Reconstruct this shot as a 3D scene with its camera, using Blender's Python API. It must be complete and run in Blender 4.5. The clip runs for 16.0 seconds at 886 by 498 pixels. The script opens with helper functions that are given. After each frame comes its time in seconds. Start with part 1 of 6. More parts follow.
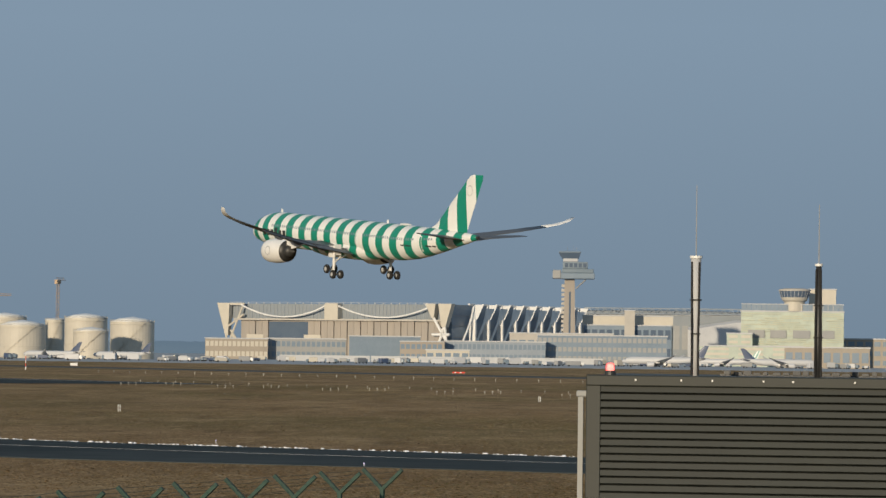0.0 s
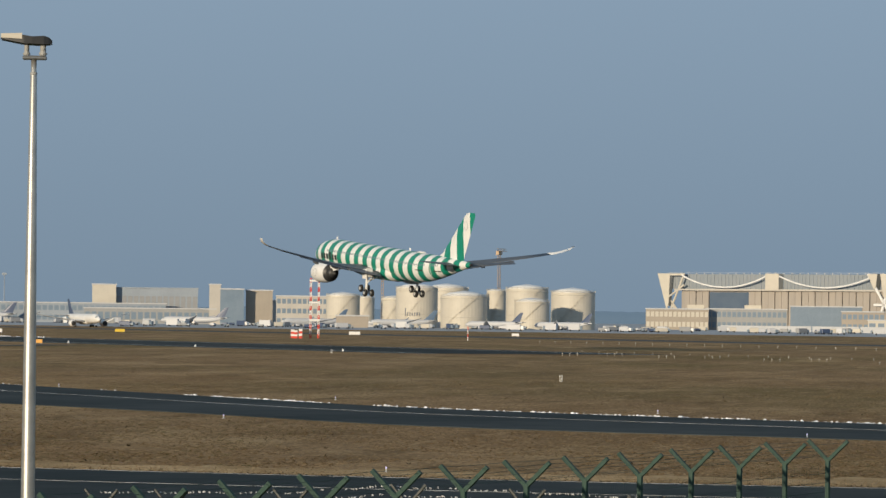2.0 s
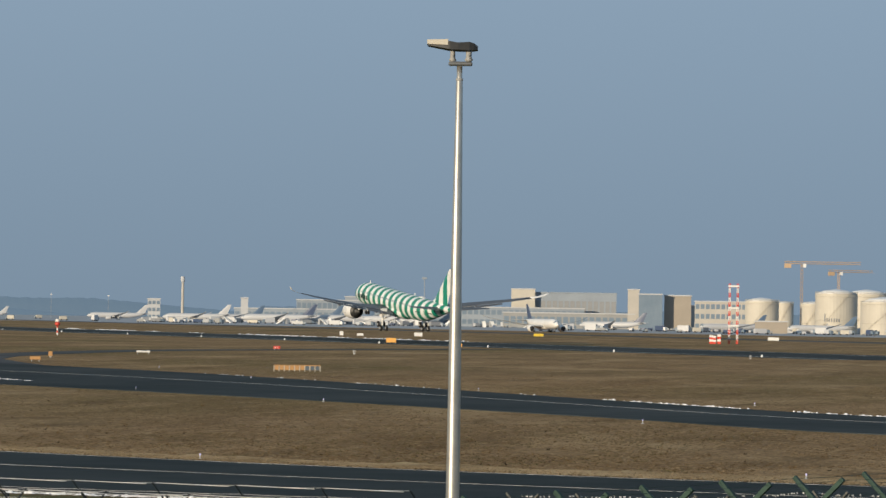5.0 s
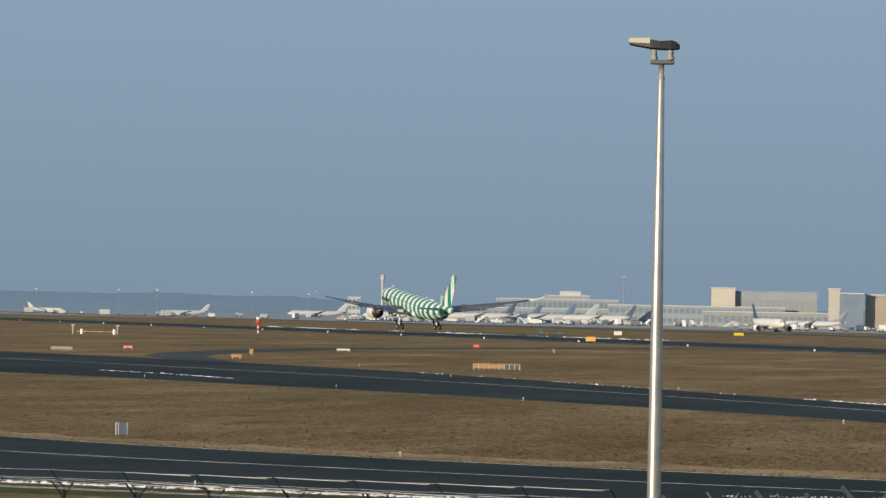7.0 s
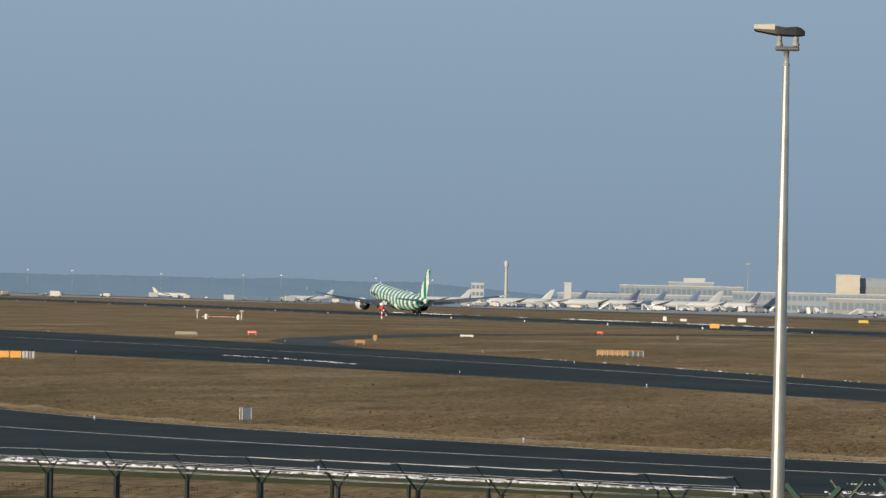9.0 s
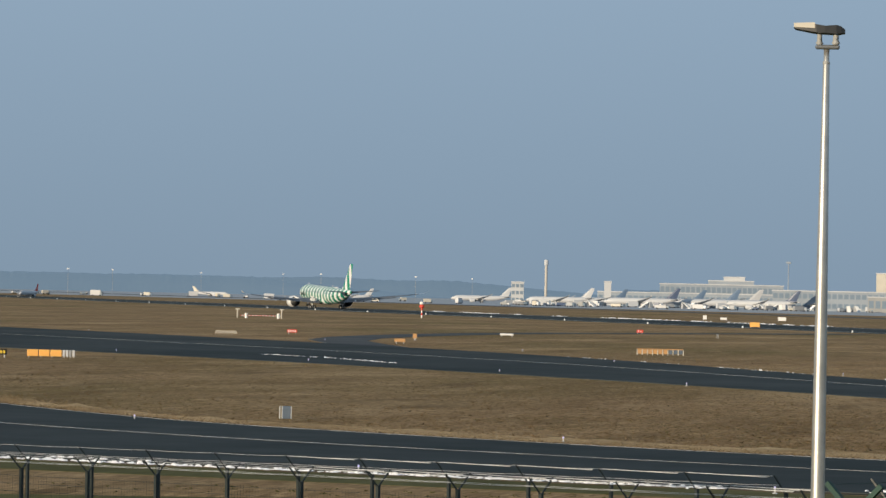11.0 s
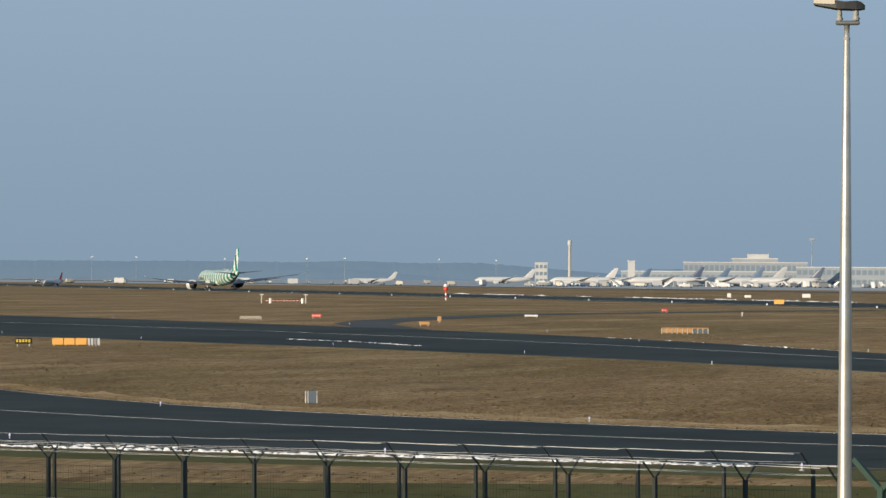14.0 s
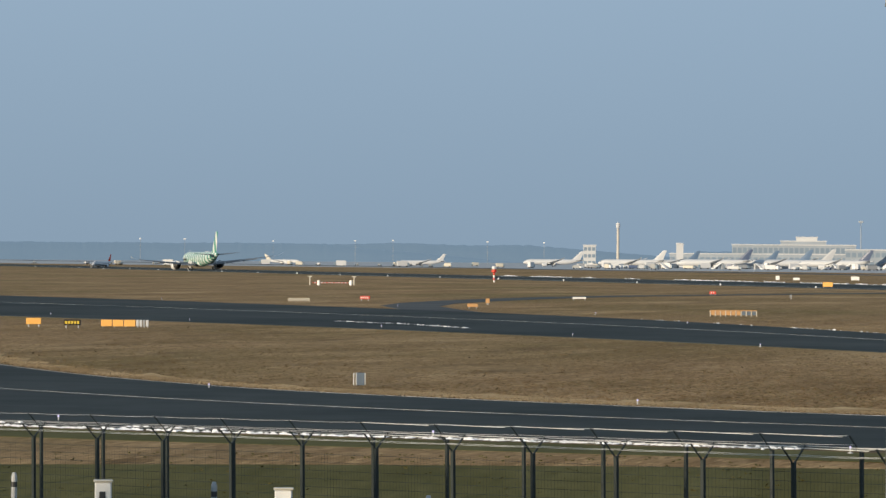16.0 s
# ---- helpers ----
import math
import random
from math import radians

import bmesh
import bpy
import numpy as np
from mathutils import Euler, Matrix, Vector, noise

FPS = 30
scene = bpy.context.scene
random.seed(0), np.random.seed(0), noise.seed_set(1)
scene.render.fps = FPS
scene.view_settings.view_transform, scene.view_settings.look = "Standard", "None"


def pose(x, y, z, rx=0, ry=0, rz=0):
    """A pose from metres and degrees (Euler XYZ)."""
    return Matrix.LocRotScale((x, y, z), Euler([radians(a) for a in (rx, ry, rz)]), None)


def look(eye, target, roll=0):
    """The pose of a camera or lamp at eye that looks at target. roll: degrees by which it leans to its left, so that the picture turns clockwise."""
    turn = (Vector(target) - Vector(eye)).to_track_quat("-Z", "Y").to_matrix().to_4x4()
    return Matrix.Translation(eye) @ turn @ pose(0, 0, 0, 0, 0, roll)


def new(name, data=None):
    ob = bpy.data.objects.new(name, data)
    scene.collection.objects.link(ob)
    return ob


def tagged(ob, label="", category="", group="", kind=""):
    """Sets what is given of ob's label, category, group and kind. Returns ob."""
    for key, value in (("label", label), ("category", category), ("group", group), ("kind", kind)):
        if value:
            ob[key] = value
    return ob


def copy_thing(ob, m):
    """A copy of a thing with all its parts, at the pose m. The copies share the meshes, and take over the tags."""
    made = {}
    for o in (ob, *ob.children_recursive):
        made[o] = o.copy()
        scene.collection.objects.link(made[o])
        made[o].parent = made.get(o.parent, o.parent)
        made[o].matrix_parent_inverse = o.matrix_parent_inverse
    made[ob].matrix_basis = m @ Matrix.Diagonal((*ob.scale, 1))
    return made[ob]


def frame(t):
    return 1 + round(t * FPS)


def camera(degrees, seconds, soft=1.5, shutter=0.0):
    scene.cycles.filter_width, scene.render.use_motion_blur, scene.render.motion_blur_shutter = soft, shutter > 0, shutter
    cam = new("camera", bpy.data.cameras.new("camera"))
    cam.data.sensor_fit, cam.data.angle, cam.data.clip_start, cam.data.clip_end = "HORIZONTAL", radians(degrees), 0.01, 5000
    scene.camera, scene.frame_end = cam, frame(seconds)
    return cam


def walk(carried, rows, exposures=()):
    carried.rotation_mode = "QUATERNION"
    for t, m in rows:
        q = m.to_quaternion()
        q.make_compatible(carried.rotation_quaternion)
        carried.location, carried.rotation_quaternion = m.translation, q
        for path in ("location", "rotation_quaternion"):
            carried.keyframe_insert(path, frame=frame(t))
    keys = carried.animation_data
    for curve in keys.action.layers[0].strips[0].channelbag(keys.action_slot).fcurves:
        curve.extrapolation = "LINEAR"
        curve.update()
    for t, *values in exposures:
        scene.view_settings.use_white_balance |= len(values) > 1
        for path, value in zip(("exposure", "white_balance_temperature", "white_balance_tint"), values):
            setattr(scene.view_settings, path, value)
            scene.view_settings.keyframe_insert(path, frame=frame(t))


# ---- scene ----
EYE = 6.4
cam = camera(14.0, 16.0, soft=1.45)
# seconds, yaw to the left, pitch up, lean to the left (degrees); the camera pans on one spot
VIEW = [
    (0, -0.000, 1.626, 0.715), (0.5, 1.610, 1.367, 0.714), (1, 3.009, 1.176, 0.584),
    (1.5, 5.036, 1.121, 0.706), (2, 6.977, 1.074, 0.685), (2.5, 8.287, 1.073, 0.712),
    (3, 9.849, 0.940, 0.787), (3.5, 11.115, 0.877, 0.868), (4, 11.998, 0.884, 0.821),
    (4.2, 12.395, 0.934, 0.830), (6.3, 15.557, 1.050, 0.974), (6.5, 15.995, 1.015, 0.935),
    (7, 16.785, 0.986, 1.078), (7.5, 17.180, 0.992, 1.070), (8, 17.464, 0.917, 1.103),
    (8.5, 18.090, 0.835, 1.285), (9, 18.745, 0.727, 1.268), (9.2, 18.919, 0.702, 1.304),
    (11.3, 19.515, 0.695, 1.105), (11.5, 19.679, 0.696, 0.918), (12, 19.759, 0.621, 0.940),
    (12.5, 19.148, 0.554, 0.706), (13, 19.268, 0.512, 0.565), (13.5, 19.480, 0.469, 0.429),
    (14, 19.741, 0.409, 0.324), (14.5, 19.874, 0.330, 0.331), (15, 20.241, 0.242, 0.306),
    (15.5, 20.439, 0.205, 0.350), (16, 20.506, 0.121, 0.393),
]


def aside(yaw):
    """The camera is held before the body that turns, so it swings a little to the side as the pan begins."""
    return .175 - .0115 * min(yaw, 10) - .0075 * min(6, max(0, yaw - 10))


walk(cam, [(t, pose(aside(y), 0, EYE, 90 + p, 0, y) @ pose(0, 0, 0, 0, 0, r)) for t, y, p, r in VIEW], [(0, -0.11), (1.5, 0.0), (5, 0.1), (10, 0.24), (13.5, 0.32), (16, 0.41)])

# ---------------------------------------------------------------- light
SUN_AZ = math.atan2(-0.42, -0.907)      # from +y towards +x
SUN_EL = radians(9.0)
world = bpy.data.worlds.new("sky")
scene.world = world
world.use_nodes = True
wn, wl = world.node_tree.nodes, world.node_tree.links
sky = wn.new("ShaderNodeTexSky")
sky.sky_type = "NISHITA"
sky.sun_disc = False
sky.sun_elevation, sky.sun_rotation = SUN_EL, SUN_AZ
sky.air_density, sky.dust_density, sky.ozone_density = 1.0, 1.0, 2.0
# a hazy winter sky: the sky is read well above the skyline and veiled by an even grey-blue haze that thins upward
wtc, wsep, wcmb = wn.new("ShaderNodeTexCoord"), wn.new("ShaderNodeSeparateXYZ"), wn.new("ShaderNodeCombineXYZ")
lift, grow, veil = wn.new("ShaderNodeMath"), wn.new("ShaderNodeMapRange"), wn.new("ShaderNodeMix")
wl.new(wtc.outputs["Generated"], wsep.inputs[0])
lift.operation = "MULTIPLY_ADD"
lift.inputs[1].default_value, lift.inputs[2].default_value = 0.8, 0.45
wl.new(wsep.outputs[2], lift.inputs[0])
wl.new(wsep.outputs[0], wcmb.inputs[0]), wl.new(wsep.outputs[1], wcmb.inputs[1]), wl.new(lift.outputs[0], wcmb.inputs[2])
wl.new(wcmb.outputs[0], sky.inputs[0])
grow.inputs["From Min"].default_value, grow.inputs["From Max"].default_value = 0.0, 0.09
grow.inputs["To Min"].default_value, grow.inputs["To Max"].default_value = 0.85, 1.08
wl.new(wsep.outputs[2], grow.inputs["Value"])
veil.data_type = "RGBA"
veil.inputs["Factor"].default_value = 0.85
veil.inputs[7].default_value = (2.44, 3.31, 4.24, 1)
wl.new(sky.outputs[0], veil.inputs[6])
dim = wn.new("ShaderNodeMix")
dim.data_type, dim.blend_type = "RGBA", "MULTIPLY"
dim.inputs["Factor"].default_value = 1.0
wl.new(veil.outputs[2], dim.inputs[6]), wl.new(grow.outputs[0], dim.inputs[7])
wl.new(dim.outputs[2], wn["Background"].inputs["Color"])
wn["Background"].inputs["Strength"].default_value = 0.10
sun = new("sun", bpy.data.lights.new("sun", "SUN"))
sun.data.energy, sun.data.angle, sun.data.color = 4.2, radians(0.6), (1.0, 0.83, 0.60)
sun.matrix_world = look((1000 * math.cos(SUN_EL) * math.sin(SUN_AZ), 1000 * math.cos(SUN_EL) * math.cos(SUN_AZ), 1000 * math.sin(SUN_EL)), (0, 0, 0))


# ---------------------------------------------------------------- materials
def rgb(c):
    return (*c, 1.0)


def surf(name, color, rough=0.7, metal=0.0, second=None, scale=3.0, amount=0.5, fine=0.0, bump=0.0, stretch=(1, 1, 1), emit=None):
    """A procedural material: two colours mixed by a coarse and a fine noise at real-world size, with a little relief."""
    m = bpy.data.materials.new(name)
    m.use_nodes = True
    n, l = m.node_tree.nodes, m.node_tree.links
    b = n["Principled BSDF"]
    b.inputs["Roughness"].default_value, b.inputs["Metallic"].default_value = rough, metal
    b.inputs["Base Color"].default_value = rgb(color)
    b.inputs["Specular IOR Level"].default_value = 0.05 if rough >= 0.75 else 0.5
    if emit:
        b.inputs["Emission Color"].default_value, b.inputs["Emission Strength"].default_value = rgb(emit[0]), emit[1]
    second = second or tuple(v * 0.75 for v in color)
    tc, mp = n.new("ShaderNodeTexCoord"), n.new("ShaderNodeMapping")
    mp.inputs["Scale"].default_value = stretch
    l.new(tc.outputs["Object"], mp.inputs["Vector"])
    t1, t2 = n.new("ShaderNodeTexNoise"), n.new("ShaderNodeTexNoise")
    t1.inputs["Scale"].default_value, t1.inputs["Detail"].default_value = 1.0 / scale, 5
    t2.inputs["Scale"].default_value, t2.inputs["Detail"].default_value = 9.0 / scale, 4
    for t in (t1, t2):
        l.new(mp.outputs[0], t.inputs["Vector"])
    add = n.new("ShaderNodeMath")
    add.operation = "MULTIPLY_ADD"
    add.inputs[1].default_value = 0.45
    l.new(t2.outputs[0], add.inputs[0])
    l.new(t1.outputs[0], add.inputs[2])
    ramp = n.new("ShaderNodeMapRange")
    ramp.inputs["From Min"].default_value, ramp.inputs["From Max"].default_value = 0.56, 0.9
    ramp.inputs["To Max"].default_value = amount
    l.new(add.outputs[0], ramp.inputs["Value"])
    mix = n.new("ShaderNodeMix")
    mix.data_type = "RGBA"
    mix.inputs[6].default_value, mix.inputs[7].default_value = rgb(color), rgb(second)
    l.new(ramp.outputs[0], mix.inputs["Factor"])
    l.new(mix.outputs[2], b.inputs["Base Color"])
    if bump:
        bp = n.new("ShaderNodeBump")
        bp.inputs["Strength"].default_value, bp.inputs["Distance"].default_value = 0.6, bump
        l.new(add.outputs[0], bp.inputs["Height"])
        l.new(bp.outputs[0], b.inputs["Normal"])
    return m


def striped(name, light, dark, period, slant=0.0, shift=0.0, share=0.5):
    """Painted bands across the object's x axis, leaning with z by slant; soft dirt on top."""
    m = surf(name, light, 0.35, 0.0, tuple(v * 0.9 for v in light), 4.0, 0.6)
    n, l = m.node_tree.nodes, m.node_tree.links
    old = next(k for k in n if k.bl_idname == "ShaderNodeMix")
    tc, sep = n.new("ShaderNodeTexCoord"), n.new("ShaderNodeSeparateXYZ")
    l.new(tc.outputs["Object"], sep.inputs[0])
    a, c, fr, gt = (n.new("ShaderNodeMath") for _ in range(4))
    a.operation, c.operation, fr.operation, gt.operation = "MULTIPLY_ADD", "MULTIPLY_ADD", "FRACT", "GREATER_THAN"
    a.inputs[1].default_value = slant
    l.new(sep.outputs[2], a.inputs[0]), l.new(sep.outputs[0], a.inputs[2])
    c.inputs[1].default_value, c.inputs[2].default_value = 1.0 / period, shift + 50
    l.new(a.outputs[0], c.inputs[0]), l.new(c.outputs[0], fr.inputs[0])
    gt.inputs[1].default_value = 1 - share
    l.new(fr.outputs[0], gt.inputs[0])
    mix = n.new("ShaderNodeMix")
    mix.data_type = "RGBA"
    mix.inputs[7].default_value = rgb(dark)
    l.new(old.outputs[2], mix.inputs[6]), l.new(gt.outputs[0], mix.inputs["Factor"])
    l.new(mix.outputs[2], n["Principled BSDF"].inputs["Base Color"])
    return m


GRASS = surf("winter_grass", (0.216, 0.132, 0.0616), 0.95, 0, (0.378, 0.247, 0.126), 12, 0.95, bump=0.15, stretch=(1, 0.28, 1))
def tuft(m, color, scale, low, high, stretch=(1, 1, 1)):
    """Lays a second, patchy colour over a material's base colour."""
    n, l = m.node_tree.nodes, m.node_tree.links
    b = n["Principled BSDF"]
    src = b.inputs["Base Color"].links[0].from_socket
    tc, mp, tx, mr, mix = n.new("ShaderNodeTexCoord"), n.new("ShaderNodeMapping"), n.new("ShaderNodeTexNoise"), n.new("ShaderNodeMapRange"), n.new("ShaderNodeMix")
    mp.inputs["Scale"].default_value = stretch
    mp.inputs["Location"].default_value = (scale * 3.1, scale * 1.7, 0)
    l.new(tc.outputs["Object"], mp.inputs["Vector"]), l.new(mp.outputs[0], tx.inputs["Vector"])
    tx.inputs["Scale"].default_value, tx.inputs["Detail"].default_value = 1.0 / scale, 6
    mr.inputs["From Min"].default_value, mr.inputs["From Max"].default_value = low, high
    l.new(tx.outputs[0], mr.inputs["Value"])
    mix.data_type = "RGBA"
    mix.inputs[7].default_value = rgb(color)
    l.new(src, mix.inputs[6]), l.new(mr.outputs[0], mix.inputs["Factor"])
    l.new(mix.outputs[2], b.inputs["Base Color"])


tuft(GRASS, (0.175, 0.128, 0.0498), 55, 0.46, 0.68, (1, 0.5, 1))
tuft(GRASS, (0.469, 0.322, 0.168), 14, 0.54, 0.74, (0.9, 0.3, 1))
tuft(GRASS, (0.149, 0.0943, 0.0446), 5, 0.54, 0.72, (1, 0.25, 1))
tuft(GRASS, (0.469, 0.322, 0.17), 2, 0.56, 0.80, (1, 0.25, 1))
tuft(GRASS, (0.133, 0.0842, 0.0393), 0.5, 0.52, 0.85, (1, 0.3, 1))
tuft(GRASS, (0.117, 0.0725, 0.0341), 0.2, 0.50, 0.76, (1, 0.16, 1))
tuft(GRASS, (0.562, 0.384, 0.197), 0.24, 0.55, 0.80, (1, 0.16, 1))
ASPHALT = surf("asphalt", (0.0317, 0.04, 0.0414), 0.9, 0, (0.0635, 0.0718, 0.0718), 9, 0.9, bump=0.01, stretch=(0.3, 0.3, 1))
SHOULDER = surf("old_asphalt", (0.069, 0.0735, 0.078), 0.85, 0, (0.1125, 0.1125, 0.1095), 12, 0.8, stretch=(0.2, 1, 1))
STRAW = surf("dry_straw_grass", (0.549, 0.392, 0.212), 0.95, 0, (0.252, 0.165, 0.077), 4, 1.0, bump=0.2, stretch=(0.6, 0.3, 1))
SOIL = surf("bare_earth", (0.0825, 0.063, 0.0435), 0.95, 0, (0.15, 0.1125, 0.0675), 1.5, 0.9, bump=0.1)
GREENVERGE = surf("damp_grass", (0.079, 0.0739, 0.0281), 0.95, 0, (0.128, 0.117, 0.051), 5, 0.9, bump=0.15, stretch=(1, 0.4, 1))
GREENTUFT = surf("green_tufts", (0.0595, 0.0574, 0.021), 0.95, 0, (0.077, 0.0665, 0.028), 3, 0.9)
# concrete tone, lifted as well for the haze over the far apron
APRON = surf("apron_concrete", (0.42, 0.434, 0.448), 0.85, 0, (0.308, 0.322, 0.336), 60, 0.8, stretch=(0.15, 1, 1))
LINE = surf("road_paint", (0.504, 0.525, 0.532), 0.7, 0, (0.21, 0.21, 0.203), 3, 0.9)
SNOW = surf("old_snow", (0.82, 0.84, 0.88), 0.6, 0, (0.6, 0.6, 0.62), 1.0, 0.6, bump=0.05)
WHITE = surf("white_paint", (0.74, 0.74, 0.725), 0.4, 0, (0.62, 0.62, 0.61), 5, 0.6)
CREAM = surf("cream_paint", (0.522, 0.4872, 0.4133), 0.6, 0, (0.4437, 0.4133, 0.3523), 6, 0.6)
GREY = surf("grey_paint", (0.42, 0.43, 0.44), 0.45, 0, (0.34, 0.35, 0.36), 4, 0.6)
WINGGREY = surf("wing_grey", (0.085, 0.095, 0.11), 0.5, 0.0, (0.065, 0.072, 0.085), 3, 0.7)
DARK = surf("dark_metal", (0.045, 0.047, 0.05), 0.5, 0.5, (0.08, 0.08, 0.08), 0.5, 0.6)
RUBBER = surf("rubber", (0.025, 0.025, 0.026), 0.8, 0, (0.05, 0.05, 0.05), 0.4, 0.6)
STEEL = surf("galvanised_steel", (0.55, 0.54, 0.50), 0.42, 0.75, (0.42, 0.41, 0.38), 0.25, 0.8)
POSTGREY = surf("dark_grey_steel", (0.13, 0.14, 0.15), 0.45, 0.3, (0.19, 0.20, 0.21), 0.2, 0.7)
GLASS = surf("blue_glazing", (0.15, 0.20, 0.25), 0.3, 0.0, (0.22, 0.27, 0.31), 14, 0.7)
NAVY = surf("navy_paint", (0.05, 0.075, 0.14), 0.4, 0, (0.07, 0.10, 0.17), 2, 0.6)
GREEN = (0.008, 0.215, 0.145)
IVORY = (0.74, 0.745, 0.72)
STRIPES = striped("green_ivory_stripes", IVORY, GREEN, 3.72, 0.0, 0.12, 0.5)
FINSTRIPES = striped("fin_stripes", IVORY, GREEN, 4.75, -0.1, 0.584, 0.5)
FENCE = surf("dark_green_paint", (0.005, 0.034, 0.025), 0.65, 0, (0.012, 0.05, 0.036), 0.4, 0.8)
FENCEDARK = surf("weathered_fence_paint", (0.009, 0.015, 0.015), 0.5, 0, (0.0175, 0.025, 0.0225), 0.4, 0.8)
# the sun's glint on the wire is put into this pale colour
WIRE = surf("bright_wire", (0.66, 0.66, 0.65), 0.45, 0.15, (0.55, 0.55, 0.55), 0.2, 0.6)
LOUVRE = surf("olive_grey_cladding", (0.02647, 0.03012, 0.02555), 0.6, 0.0, (0.0219, 0.02464, 0.02099), 0.8, 0.7)
ORANGE = surf("orange_paint", (0.80, 0.42, 0.10), 0.6, 0, (0.68, 0.36, 0.10), 0.8, 0.6)
YELLOW = surf("yellow_paint", (0.70, 0.50, 0.04), 0.6, 0, (0.5, 0.36, 0.05), 0.8, 0.6)
RED = surf("signal_red", (0.62, 0.05, 0.025), 0.55, 0, (0.5, 0.05, 0.03), 0.8, 0.6)
BROWN = surf("tan_cladding", (0.36, 0.32, 0.27), 0.8, 0, (0.31, 0.28, 0.24), 10, 0.7)
CONCRETE = surf("pale_concrete", (0.4785, 0.4524, 0.4089), 0.85, 0, (0.4002, 0.3828, 0.348), 8, 0.7)
SHEET = surf("grey_sheet_metal", (0.30, 0.305, 0.30), 0.6, 0.0, (0.25, 0.26, 0.265), 7, 0.7)
ROOFDARK = surf("slate_roofing", (0.215, 0.245, 0.27), 0.7, 0, (0.25, 0.27, 0.285), 30, 0.8)
PALEGREEN = surf("pale_green_glazing", (0.44, 0.50, 0.42), 0.4, 0, (0.33, 0.38, 0.34), 7, 0.8)
PALELOUVRE = surf("pale_olive_louvres", (0.46, 0.47, 0.36), 0.6, 0, (0.38, 0.41, 0.33), 4, 0.7)
LENS = surf("lamp_lens", (0.5, 0.48, 0.68), 0.2, 0, (0.4, 0.38, 0.55), 0.1, 0.5, emit=((0.6, 0.55, 1.0), 0.3))
BEACON = surf("beacon_glow", (0.55, 0.06, 0.05), 0.3, 0, (0.5, 0.06, 0.05), 0.1, 0.5, emit=((1.0, 0.2, 0.18), 0.5))
BEACON.node_tree.nodes["Principled BSDF"].inputs["Transmission Weight"].default_value = 0.85
# white of the far aircraft, dulled in its colour for haze
FARWHITE = surf("airliner_white", (0.49, 0.50, 0.515), 0.5, 0, (0.48, 0.49, 0.51), 6, 0.6)
# far roofing and glazing: the haze of distance is put into their pale tones
PALEROOF = surf("pale_roofing", (0.50, 0.51, 0.52), 0.8, 0, (0.42, 0.43, 0.45), 14, 0.7)
HAZEGLASS = surf("pale_blue_glazing", (0.15, 0.205, 0.265), 0.35, 0, (0.20, 0.255, 0.315), 11, 0.8)
BLUEDOOR = surf("blue_dark_interior", (0.06, 0.095, 0.15), 0.7, 0, (0.085, 0.12, 0.17), 9, 0.6)
BEACONCORE = surf("beacon_lamp", (1, 0.9, 0.85), 0.3, 0, (1, 0.8, 0.7), 0.1, 0.5, emit=((1.0, 0.7, 0.6), 4.0))
# emission paints the blue haze over the far woodland
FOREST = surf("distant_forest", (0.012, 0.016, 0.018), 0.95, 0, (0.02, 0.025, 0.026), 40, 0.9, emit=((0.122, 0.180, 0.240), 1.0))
FOLIAGE = surf("dark_foliage", (0.05, 0.06, 0.03), 0.95, 0, (0.08, 0.085, 0.045), 3, 0.9)
# orange washed out in its colour for the haze before the cranes
CRANE = surf("crane_orange", (0.46, 0.32, 0.20), 0.6, 0, (0.40, 0.30, 0.2), 3, 0.5)
HANGARGREY = surf("blue_grey_cladding", (0.30, 0.34, 0.385), 0.8, 0, (0.25, 0.285, 0.325), 14, 0.7)
TANGREY = surf("ribbed_tan_grey_cladding", (0.36, 0.325, 0.285), 0.8, 0, (0.29, 0.27, 0.25), 6, 0.7, stretch=(1, 1, 0.1))
TANSIGN = surf("tan_orange_board", (0.50, 0.27, 0.10), 0.7, 0, (0.40, 0.24, 0.12), 0.6, 0.7)
SLATEBLUE = surf("slate_blue_board", (0.095, 0.125, 0.165), 0.8, 0, (0.13, 0.16, 0.20), 0.6, 0.7)
# grey with the haze of far structures mixed into its colour
HAZEGREY = surf("grey_concrete", (0.30, 0.31, 0.32), 0.85, 0, (0.24, 0.25, 0.26), 12, 0.7)


# ---------------------------------------------------------------- mesh helpers
def part(name, bm, material, parent=None, label="", smooth=False):
    """Links a bmesh as one mesh object under a thing or a part; material may be a list."""
    me = bpy.data.meshes.new(name)
    if smooth:
        for f in bm.faces:
            f.smooth = True
    bm.to_mesh(me)
    bm.free()
    for m in material if isinstance(material, (list, tuple)) else (material,):
        me.materials.append(m)
    ob = new(name, me)
    ob.parent = parent
    return tagged(ob, label)


def thing(name, m, label, category, group="", kind=""):
    ob = new(name)
    ob.matrix_basis = m
    return tagged(ob, label, category, group, kind)


def box(bm, x0, x1, y0, y1, z0, z1, bevel=0.0, mi=0):
    r = bmesh.ops.create_cube(bm, size=1, matrix=Matrix.Translation(((x0 + x1) / 2, (y0 + y1) / 2, (z0 + z1) / 2)) @ Matrix.Diagonal((abs(x1 - x0), abs(y1 - y0), abs(z1 - z0), 1)))
    faces = {f for v in r["verts"] for f in v.link_faces}
    for f in faces:
        f.material_index = mi
    if bevel:
        bmesh.ops.bevel(bm, geom=list({e for v in r["verts"] for e in v.link_edges}), offset=bevel, segments=1, affect="EDGES", material=mi)
    return bm


